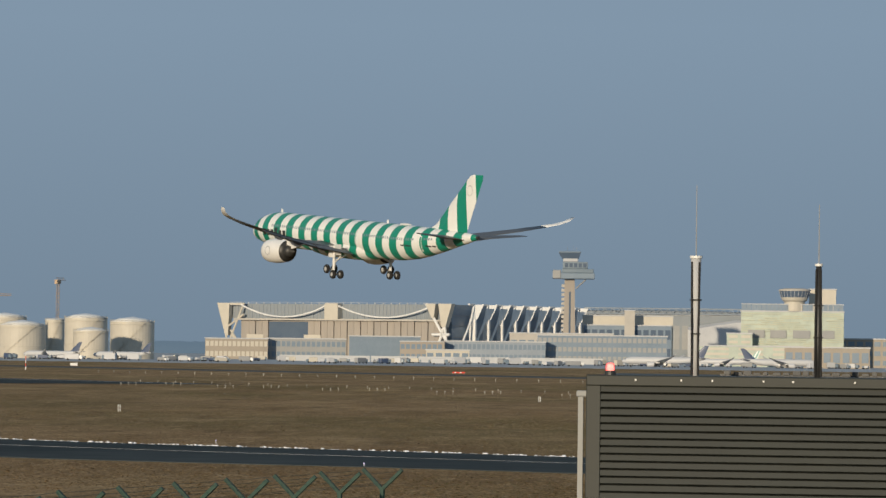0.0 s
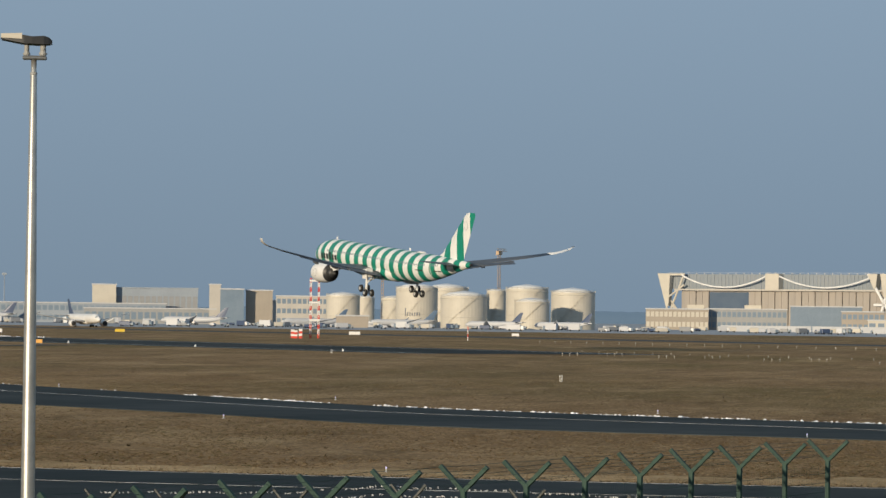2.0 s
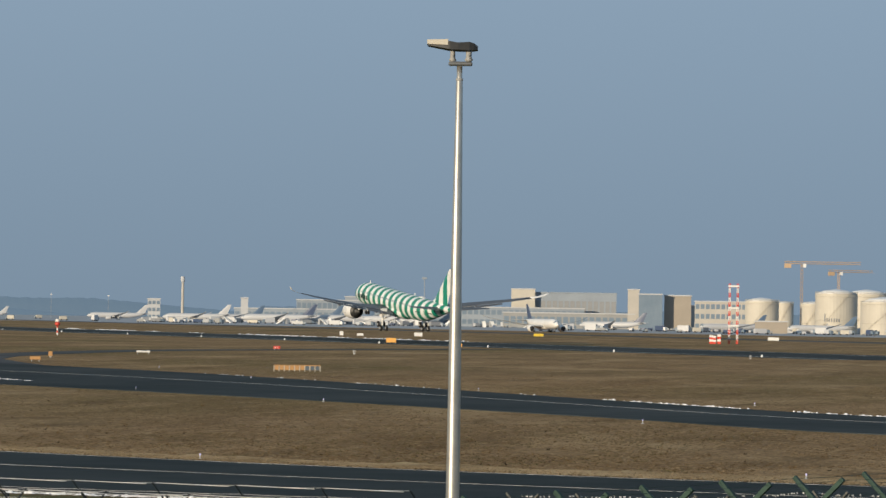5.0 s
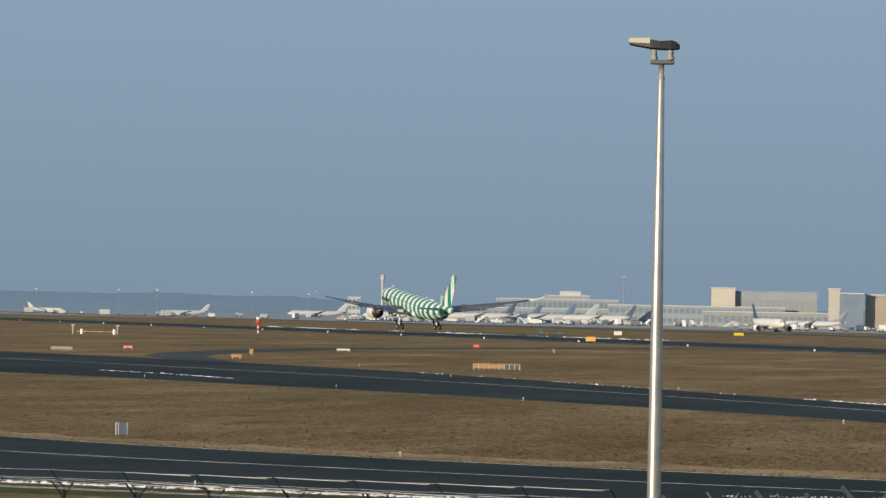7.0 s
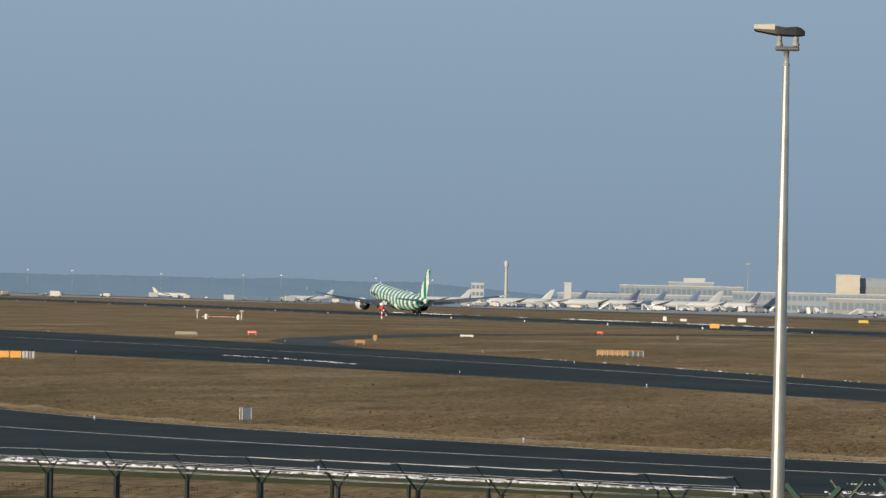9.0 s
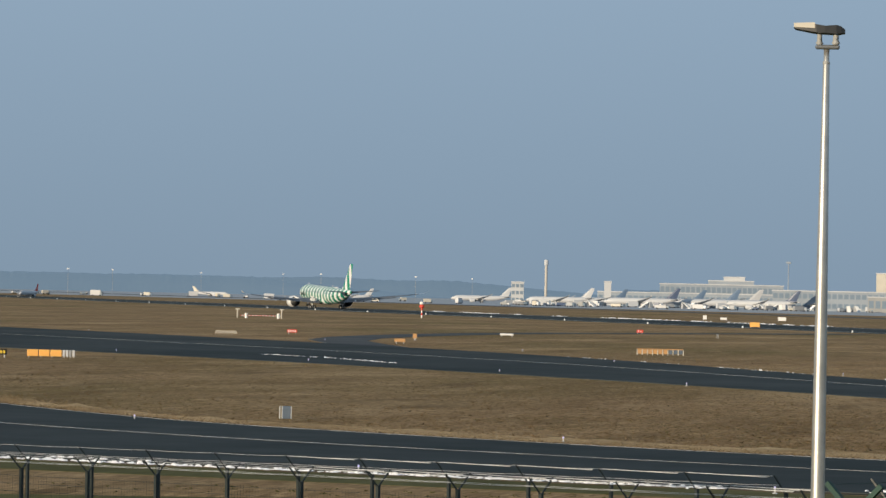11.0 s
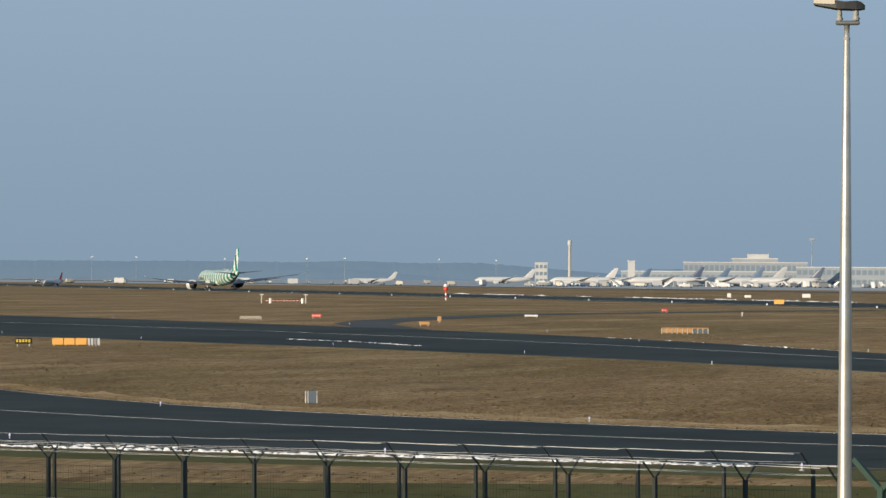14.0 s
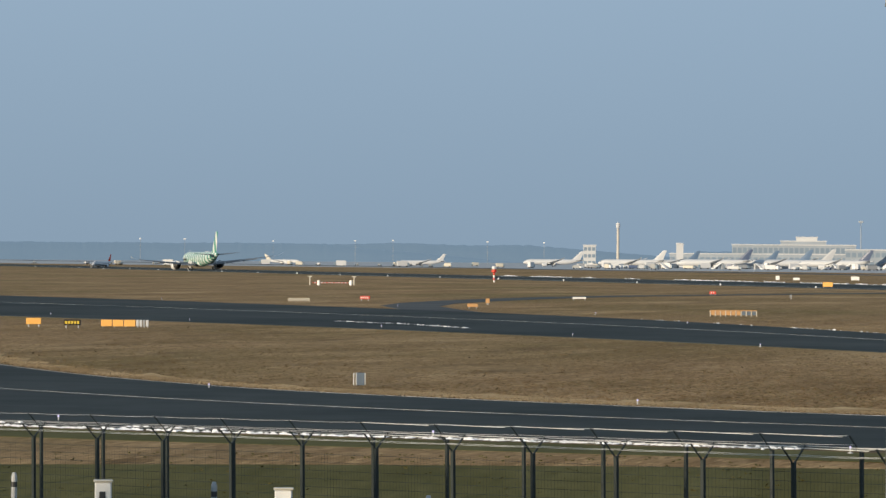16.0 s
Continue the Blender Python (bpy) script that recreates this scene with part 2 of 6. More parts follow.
def beam(bm, a, b, r0, r1=None, seg=8, mi=0):
    """A round bar from a to b."""
    a, b = Vector(a), Vector(b)
    d = b - a
    m = Matrix.Translation((a + b) / 2) @ d.to_track_quat("Z", "Y").to_matrix().to_4x4()
    r = bmesh.ops.create_cone(bm, cap_ends=True, segments=seg, radius1=r0, radius2=r0 if r1 is None else r1, depth=d.length, matrix=m)
    for f in {f for v in r["verts"] for f in v.link_faces}:
        f.material_index = mi
    return bm


def slab(bm, pts, z0, z1, mi=0):
    """A prism over a closed outline of (x, y)."""
    lo = [bm.verts.new((x, y, z0)) for x, y in pts]
    hi = [bm.verts.new((x, y, z1)) for x, y in pts]
    k = len(pts)
    fs = [bm.faces.new(hi), bm.faces.new(lo[::-1])]
    fs += [bm.faces.new((lo[i], lo[(i + 1) % k], hi[(i + 1) % k], hi[i])) for i in range(k)]
    for f in fs:
        f.material_index = mi
    bmesh.ops.recalc_face_normals(bm, faces=fs)
    return bm


def loft(bm, rings, cap=True, mi=0):
    """Skins rings of points, each ring with the same count."""
    vs = [[bm.verts.new(p) for p in ring] for ring in rings]
    k = len(vs[0])
    fs = []
    for a, b in zip(vs, vs[1:]):
        for i in range(k):
            fs.append(bm.faces.new((a[i], a[(i + 1) % k], b[(i + 1) % k], b[i])))
    if cap:
        fs += [bm.faces.new(vs[0][::-1]), bm.faces.new(vs[-1])]
    for f in fs:
        f.material_index = mi
    bmesh.ops.recalc_face_normals(bm, faces=fs)
    return bm


def ring_x(x, r, y=0.0, z=0.0, seg=28, squash=1.0):
    return [(x, y + r * math.cos(2 * math.pi * i / seg), z + squash * r * math.sin(2 * math.pi * i / seg)) for i in range(seg)]


def tube(bm, pts, r, seg=5, mi=0):
    """A round bar that follows a line of points."""
    pts = [Vector(p) for p in pts]
    rings = []
    for i, p in enumerate(pts):
        d = (pts[min(i + 1, len(pts) - 1)] - pts[max(i - 1, 0)]).normalized()
        u = d.cross(Vector((0, 0, 1)) if abs(d.z) < .9 else Vector((1, 0, 0))).normalized()
        v = d.cross(u)
        rings.append([p + (u * math.cos(2 * math.pi * k / seg) + v * math.sin(2 * math.pi * k / seg)) * r for k in range(seg)])
    return loft(bm, rings, mi=mi)


def lathe(bm, profile, seg=28, mi=0):
    """Turns (radius, z) pairs round the z axis."""
    return loft(bm, [[(max(r, 0.001) * math.cos(2 * math.pi * i / seg), max(r, 0.001) * math.sin(2 * math.pi * i / seg), z) for i in range(seg)] for r, z in profile], mi=mi)


def at(az, dist, z=0.0, turn=0.0):
    """A pose at a bearing (degrees to the left of +y) and distance from the origin; turn is added to the bearing."""
    a = radians(az)
    return pose(-dist * math.sin(a), dist * math.cos(a), z, 0, 0, az + turn)


def bez(pts, steps=12):
    """A smooth line through the points (Catmull-Rom)."""
    p = [Vector(q) for q in pts]
    p = [2 * p[0] - p[1], *p, 2 * p[-1] - p[-2]]
    out = []
    for a, b, c, d in zip(p, p[1:], p[2:], p[3:]):
        for i in range(steps):
            t = i / steps
            out.append(0.5 * (2 * b + (c - a) * t + (2 * a - 5 * b + 4 * c - d) * t * t + (3 * b - a - 3 * c + d) * t ** 3))
    return out + [p[-2]]


# ---------------------------------------------------------------- ground
RX, RY = -7.58, 560.0                       # a point of the runway's centre line
RA = radians(126.64)
RU, RV = (math.cos(RA), math.sin(RA)), (-math.sin(RA), math.cos(RA))     # along, and to the near side


def rw(s, off, z=0.0):
    """The place s metres along the runway and off metres to its near side."""
    return (RX + RU[0] * s + RV[0] * off, RY + RU[1] * s + RV[1] * off, z)


def height(x, y):
    """The lie of the land: level airfield, a shallow dip before the fence, a bank under the viewer."""
    d = math.hypot(x, y)
    edge = 113 - 0.02 * x
    k = min(1, max(0, (edge - d) / 12))
    dip = -1.2 * k * k * (3 - 2 * k)
    right = min(1, max(0, (x + 20) / 14))
    dip += 2.05 * right * min(1, max(0, (100 - d) / 12))
    b = min(1, max(0, (30 - d) / 22))
    return dip + (4.9 - dip) * b * b * (3 - 2 * b)


def make_ground():
    bm = bmesh.new()
    radii = [0.5, 3, 6, 9, 12, 15, 18, 21, 24, 27, 30, 36, 44, 54, 64, 72, 78, 84, 88, 92, 96, 100, 104, 108, 112, 116, 122, 130, 145, 170, 220, 320, 500, 800, 1300, 2200, 3400, 4950]
    seg = 120
    rings = [[bm.verts.new((r * math.cos(2 * math.pi * i / seg), r * math.sin(2 * math.pi * i / seg), height(r * math.cos(2 * math.pi * i / seg), r * math.sin(2 * math.pi * i / seg)))) for i in range(seg)] for r in radii]
    bm.faces.new(rings[0])
    for a, b in zip(rings, rings[1:]):
        for i in range(seg):
            f = bm.faces.new((a[i], b[i], b[(i + 1) % seg], a[(i + 1) % seg]))
            # near ground in green grass, its colour darkened for the shade there
            f.material_index = int(b[i].co.xy.length < 113)
    tagged(part("ground", bm, (GRASS, GREENVERGE), smooth=True), "flat airfield of brown winter grass", "grass", kind="structure")


def strip(name, left, right, z, mat, label, category, thick=0.06):
    """A paved strip between two edge lines of equal count."""
    bm = bmesh.new()
    top = [(bm.verts.new((a[0], a[1], z)), bm.verts.new((b[0], b[1], z))) for a, b in zip(left, right)]
    low = [(bm.verts.new((a[0], a[1], z - thick)), bm.verts.new((b[0], b[1], z - thick))) for a, b in zip(left, right)]
    for i in range(len(top) - 1):
        (a, b), (c, d) = top[i], top[i + 1]
        (e, f), (g, h) = low[i], low[i + 1]
        for q in ((a, b, d, c), (a, c, g, e), (b, f, h, d)):
            bm.faces.new(q)
    bmesh.ops.recalc_face_normals(bm, faces=bm.faces)
    if sum(f.normal.z for f in bm.faces) < 0:
        bmesh.ops.reverse_faces(bm, faces=bm.faces)
    return tagged(part(name, bm, mat), label, category, kind="structure")


def resample(line, n):
    d = [0.0]
    for a, b in zip(line, line[1:]):
        d.append(d[-1] + (Vector(b[:2]) - Vector(a[:2])).length)
    out = []
    for i in range(n):
        s = d[-1] * i / (n - 1)
        j = max(k for k in range(len(d)) if d[k] <= s + 1e-9)
        j = min(j, len(line) - 2)
        k = (s - d[j]) / max(1e-9, d[j + 1] - d[j])
        out.append(Vector((line[j][0] + (line[j + 1][0] - line[j][0]) * k, line[j][1] + (line[j + 1][1] - line[j][1]) * k, 0)))
    return out


def snow_bank(line, width, high, gaps, seed, lumps=900):
    """Broken heaps of shovelled snow along a line."""
    rnd = random.Random(seed)
    bm = bmesh.new()
    pts = resample(line, 400)
    for _ in range(lumps):
        i = rnd.randrange(399)
        if noise.noise((i * 0.035, seed * 7.3, 0)) < gaps:
            continue
        p, q = pts[i], pts[i + 1]
        d = (q - p).normalized()
        nrm = Vector((-d.y, d.x, 0))
        c = p.lerp(q, rnd.random()) + nrm * rnd.gauss(0, width * 0.4)
        r = rnd.uniform(0.07, 0.16 + 0.14 * rnd.random()) * width
        h = rnd.uniform(0.5, 1.05) * r
        k = 6
        base = [bm.verts.new((c.x + r * rnd.uniform(0.7, 1.3) * (d.x * 1.35 * math.cos(a) + nrm.x * math.sin(a)), c.y + r * rnd.uniform(0.7, 1.3) * (d.y * 1.35 * math.cos(a) + nrm.y * math.sin(a)), 0.0)) for a in (2 * math.pi * j / k for j in range(k))]
        up = [bm.verts.new((c.x + (v.co.x - c.x) * 0.55, c.y + (v.co.y - c.y) * 0.55, h * rnd.uniform(0.7, 1.1))) for v in base]
        bm.faces.new(up)
        for j in range(k):
            bm.faces.new((base[j], base[(j + 1) % k], up[(j + 1) % k], up[j]))
    tagged(part("snow_bank", bm, SNOW), "broken bank of old shovelled snow", "snow", "snow along the pavements", "stuff")


PAVED = []
EDGES = []


def make_pavements():
    # apron in front of the terminals
    edge = [(900, 1300), (400, 1420), (0, 1540), (-350, 1640), (-740, 1900), (-1300, 2300)]
    strip("apron", edge, [(2300, 4000), (1200, 4300), (0, 4500), (-1000, 4350), (-1900, 4000), (-2600, 3500)], 0.02, APRON, "pale grey concrete apron before the terminals", "apron")
    strip("far_taxiway", [rw(-1200, -236), rw(3200, -236)], [rw(-1200, -272), rw(3200, -272)], 0.05, SHOULDER, "dark grey far taxiway", "taxiway")
    # runway with shoulders
    strip("runway", [rw(85, 29), rw(3200, 29)], [rw(85, -29), rw(3200, -29)], 0.05, ASPHALT, "dark asphalt runway", "runway")
    for off in (22.5, -22.5):
        strip("road_marking", [rw(85, off + .45), rw(3200, off + .45)], [rw(85, off - .45), rw(3200, off - .45)], 0.06, LINE, "white runway edge line", "marking", 0.008)
    # middle taxiway, parallel to the runway
    far = bez([(60, 178), (8, 221), (-29, 246), (-58, 283), (-116, 362), (-190, 436), (-255, 490), (-420, 610)])
    near = bez([(60, 150), (8, 191), (-25, 207), (-46, 230), (-84, 267), (-135, 307), (-205, 352), (-330, 440)])
    a, b = resample(far, 60), resample(near, 60)
    strip("taxiway", a, b, 0.05, ASPHALT, "dark asphalt taxiway", "taxiway")
    PAVED.append([(p.x, p.y) for p in a] + [(p.x, p.y) for p in b[::-1]])
    mid = [p.lerp(q, 0.42) for p, q in zip(a, b)]
    strip("road_marking", [p + Vector((0.05, 0.06, 0)) for p in mid], [p - Vector((0.05, 0.06, 0)) for p in mid], 0.06, LINE, "faded taxiway centre line", "marking", 0.008)
    snow_bank([p + Vector((0.5, 0.5, 0)) for p in a[4:15]], 0.5, 0.17, -0.14, 3, 800)
    snow_bank([p + Vector((0.5, 0.5, 0)) for p in a[14:24]], 0.4, 0.1, 0.08, 4, 200)
    snow_bank([(-110.5, 302), (-121, 315), (-133, 326)], 0.55, 0.12, -0.22, 5, 260)
    # link road towards the runway
    link = resample(bez([(-140, 380), (-172, 450), (-184, 550), (-175, 610), (-158, 690)]), 12)
    strip("side_taxiway", [p - Vector((4, 0, 0)) for p in link], [p + Vector((4, 0, 0)) for p in link], 0.045, SHOULDER, "narrow dark asphalt link road", "taxiway")
    # near taxiway with its straw verge
    far1 = bez([(70, 137), (20, 138), (-26, 142), (-57, 152), (-76, 164), (-97, 186), (-135, 235)])
    near1 = bez([(70, 112), (20, 114), (-28, 118), (-46, 119), (-63, 120.5), (-85, 126), (-130, 142)])
    a, b = resample(far1, 50), resample(near1, 50)
    fine_a, fine_b = resample(far1, 400), resample(near1, 400)
    verge = [p + (p - q).normalized() * (8.5 + 4.5 * noise.noise((i * .09, 3.1, 0)) + 3.0 * noise.noise((i * .33, 8.4, 0))) for i, (p, q) in enumerate(zip(fine_a, fine_b))]
    soil = [p + (p - q).normalized() * (1.0 + .6 * noise.noise((i * .4, 1.7, 0))) for i, (p, q) in enumerate(zip(fine_a, fine_b))]
    strip("bare_edge", soil, fine_a, 0.036, SOIL, "dark bare earth edge beside the taxiway", "verge", 0.036)
    strip("road_marking", [p + (q - p).normalized() * .3 for p, q in zip(a, b)], [p + (q - p).normalized() * .42 for p, q in zip(a, b)], 0.06, LINE, "thin pale taxiway edge line", "marking", 0.008)
    strip("verge", verge, soil, 0.03, STRAW, "pale straw grass verge beside the taxiway", "verge", 0.03)
    strip("taxiway", a, b, 0.05, ASPHALT, "dark asphalt taxiway", "taxiway")
    PAVED.append([(p.x, p.y) for p in a] + [(p.x, p.y) for p in b[::-1]])
    strip("verge", b, [q - (p - q).normalized() * 8 for p, q in zip(a, b)], 0.012, GREENVERGE, "dark green grass verge beside the taxiway", "verge", 0.01)
    strip("bare_edge", fine_b, [q + (q - p).normalized() * (1.5 + .8 * noise.noise((i * .3, 5.2, 0))) for i, (p, q) in enumerate(zip(fine_a, fine_b))], 0.02, SOIL, "dark muddy earth edge beside the taxiway", "verge", 0.02)
    EDGES.append((fine_a, fine_b))
    mid = [p.lerp(q, 0.42) for p, q in zip(a, b)]
    strip("road_marking", [p + Vector((0, 0.045, 0)) for p in mid], [p - Vector((0, 0.045, 0)) for p in mid], 0.06, LINE, "thin pale taxiway centre line", "marking", 0.008)
    snow_bank([p + Vector((0, -0.6, 0)) for p in b[12:40]], 0.42, 0.10, -0.2, 9, 3400)
    snow_bank([p + Vector((0, 0.9, 0)) for p in b[12:40]], 0.5, 0.1, 0.12, 10, 1500)
    # snow by the runway edges
    snow_bank([rw(s, -33) for s in range(380, 740, 20)], 1.1, 0.22, -0.15, 11, 900)


make_ground()
make_pavements()


def inside(poly, x, y):
    """Which of the places x, y (arrays) lie inside a closed outline."""
    hit = np.zeros(len(x), bool)
    for (x0, y0), (x1, y1) in zip(poly, poly[1:] + poly[:1]):
        if y0 != y1:
            hit ^= ((y0 > y) != (y1 > y)) & (x < x0 + (y - y0) / (y1 - y0) * (x1 - x0))
    return hit


def grass_tufts(count, near, far, low, high, mat, label, seed, patch, even=False):
    """Many small upright tufts of dry grass, thicker in patches; even: spread evenly over the camera's view."""
    rnd = np.random.default_rng(seed)
    a = np.radians(rnd.uniform(-8, 29, count))
    u = rnd.random(count)
    d = 1 / (1 / far + (1 / near - 1 / far) * u) if even else near + (far - near) * u ** 1.3
    x, y = -d * np.sin(a), d * np.cos(a)
    free = np.ones(count, bool)
    for poly in PAVED:
        free &= ~inside(poly, x, y)
    k = 0.035 if even else 0.06
    free &= np.array([noise.noise((p * k, q * k * .6, seed)) + .6 * noise.noise((p * k * 5, q * k * 3, seed)) > patch for p, q in zip(x, y)])
    x, y = x[free], y[free]
    n = len(x)
    z = np.array([height(p, q) for p, q in zip(x, y)])
    h, w = rnd.uniform(low, high, n), rnd.uniform(.03, .10, n)
    tri = []
    for _ in range(2):
        ox, oy = rnd.uniform(-1, 1, n) * w, rnd.uniform(-1, 1, n) * w
        tri.append(np.stack([np.stack([x + ox - w * .6, y + oy, z], 1), np.stack([x + ox + w * .6, y + oy + rnd.uniform(-.1, .1, n), z], 1),
                             np.stack([x + ox + rnd.uniform(-.15, .15, n), y + oy, z + h], 1)], 1))
    v = np.concatenate(tri).reshape(-1, 3)
    me = bpy.data.meshes.new("grass_tufts")
    me.from_pydata(v.tolist(), [], np.arange(len(v)).reshape(-1, 3).tolist())
    me.materials.append(mat)
    tagged(new("grass_tufts", me), label, "grass", kind="stuff")


def edge_tufts(count, mat, label, seed, reach, low, high):
    """Small tufts strewn beside the near taxiway, thinning out with the distance from its edge."""
    rnd = random.Random(seed)
    far, near = EDGES[0]
    verts, faces = [], []
    for _ in range(count):
        i = rnd.randrange(20, 330)
        out = (far[i] - near[i]).normalized()
        thick = .5 + .5 * noise.noise((i * .12, seed, 0))
        c = far[i].lerp(far[i + 1], rnd.random()) + out * (.4 + abs(rnd.gauss(0, reach * .5 * (.4 + thick))))
        w, h, k = rnd.uniform(.02, .065), rnd.uniform(low, high), len(verts)
        verts += [(c.x - w, c.y, 0.02), (c.x + w, c.y + rnd.uniform(-.1, .1), 0.02), (c.x + rnd.uniform(-.1, .1), c.y, .036 + h)]
        faces.append((k, k + 1, k + 2))
    me = bpy.data.meshes.new("grass_tufts")
    me.from_pydata(verts, [], faces)
    me.materials.append(mat)
    tagged(new("grass_tufts", me), label, "grass", kind="stuff")


def islands(m, colors):
    """Gives each loose piece of a mesh one of several colours."""
    n, l = m.node_tree.nodes, m.node_tree.links
    geo, ramp = n.new("ShaderNodeNewGeometry"), n.new("ShaderNodeValToRGB")
    while len(ramp.color_ramp.elements) < len(colors):
        ramp.color_ramp.elements.new(0.5)
    for i, c in enumerate(colors):
        ramp.color_ramp.elements[i].position, ramp.color_ramp.elements[i].color = i / (len(colors) - 1), rgb(c)
    l.new(geo.outputs["Random Per Island"], ramp.inputs[0])
    l.new(ramp.outputs[0], n["Principled BSDF"].inputs["Base Color"])


PAVED.append([rw(85, 31)[:2], rw(3200, 31)[:2], rw(3200, -31)[:2], rw(85, -31)[:2]])
DRYTUFT = surf("dry_grass_tufts", (0.15, 0.1, 0.055), 0.95)
islands(DRYTUFT, [(0.0567, 0.0357, 0.0175), (0.087, 0.0556, 0.0266), (0.113, 0.0735, 0.0363), (0.148, 0.0998, 0.0519), (0.197, 0.135, 0.0713)])
PALETUFT = surf("pale_straw_tufts", (0.3, 0.22, 0.13), 0.95)
islands(PALETUFT, [(0.141, 0.104, 0.0638), (0.193, 0.147, 0.0941), (0.245, 0.194, 0.128)])
OLIVETUFT = surf("olive_grass_tufts", (0.09, 0.09, 0.04), 0.95)
islands(OLIVETUFT, [(0.0553, 0.0514, 0.0237), (0.083, 0.0751, 0.0356), (0.119, 0.0988, 0.0514)])
SOILTUFT = surf("dark_clods", (0.036, 0.0272, 0.0176), 0.95)
grass_tufts(3500, 74, 117, .02, .07, GREENTUFT, "short green grass tufts before the fence", 23, -0.3)
grass_tufts(120000, 140, 900, .008, .032, DRYTUFT, "brown and straw tufts of winter grass", 31, -0.35, True)
grass_tufts(60000, 145, 420, .006, .022, PALETUFT, "pale straw patches of winter grass", 37, 0.24, True)
# real pale streaks, made denser to paint the far field's haze
grass_tufts(190000, 300, 1500, .012, .04, PALETUFT, "pale winter grass by the runway, lightened for haze", 38, -0.05, True)
grass_tufts(50000, 140, 330, .008, .03, OLIVETUFT, "olive green patches in the winter grass", 41, 0.10, True)
edge_tufts(42000, PALETUFT, "straw tufts along the taxiway's verge", 51, 9, .006, .024)
edge_tufts(2600, SOILTUFT, "dark earth clods along the taxiway's edge", 53, 2.2, .01, .05)
grass_tufts(160, 140, 420, .05, .14, SOILTUFT, "small dark clods in the grass", 43, -0.3, True)


# ---------------------------------------------------------------- aircraft
def wing_section(y, lead, chord, z, thick, cut=1.0):
    """A closed wing section at span y; lead is the distance of its front edge behind the nose."""
    top = [(0, 0), (0.03, 0.35), (0.12, 0.75), (0.32, 1.0), (0.6, 0.7), (0.85, 0.28), (1, 0.02)]
    bot = [(0.85, -0.16), (0.6, -0.4), (0.32, -0.6), (0.12, -0.5), (0.03, -0.28)]
    return [(32 - lead - u * chord, y, z + w * thick * chord * 0.6 - 0.02 * u * chord) for u, w in top + bot]


FUSELAGE = [(0, .06, -.72), (.35, .6, -.7), (1.0, 1.1, -.62), (2.0, 1.62, -.46), (3.4, 2.12, -.26), (5.2, 2.5, -.1), (7.5, 2.76, 0), (9, 2.82, 0),
            (20, 2.82, 0), (32, 2.82, 0), (41, 2.82, 0), (44, 2.76, .05), (47.5, 2.55, .24), (51, 2.2, .58), (54.5, 1.75, 1.0), (58, 1.22, 1.42), (61, .76, 1.74), (62.8, .42, 1.93), (63.3, .25, 1.97)]
WING = [(2.2, 20.3, 12.2, -1.75, .13), (6, 23.0, 9.6, -1.3, .10), (10, 25.7, 7.4, -.8, .085), (18, 31.1, 5.2, .65, .08), (25, 36.1, 3.6, 2.0, .09),
        (29, 39.0, 2.4, 2.9, .09), (30.8, 40.5, 1.8, 3.4, .08), (32, 41.8, 1.3, 3.95, .07), (32.7, 42.9, .8, 4.7, .06)]


def body_at(d):
    """Radius and centre height of the fuselage d metres behind the nose."""
    for (d0, r0, z0), (d1, r1, z1) in zip(FUSELAGE, FUSELAGE[1:]):
        if d0 <= d <= d1:
            k = (d - d0) / (d1 - d0)
            return r0 + (r1 - r0) * k, z0 + (z1 - z0) * k


def on_body(d, z, side, proud=1.006):
    r, c = body_at(d)
    r *= proud
    return (32 - d, side * math.sqrt(max(.05, r * r - (z - c) ** 2)), z)


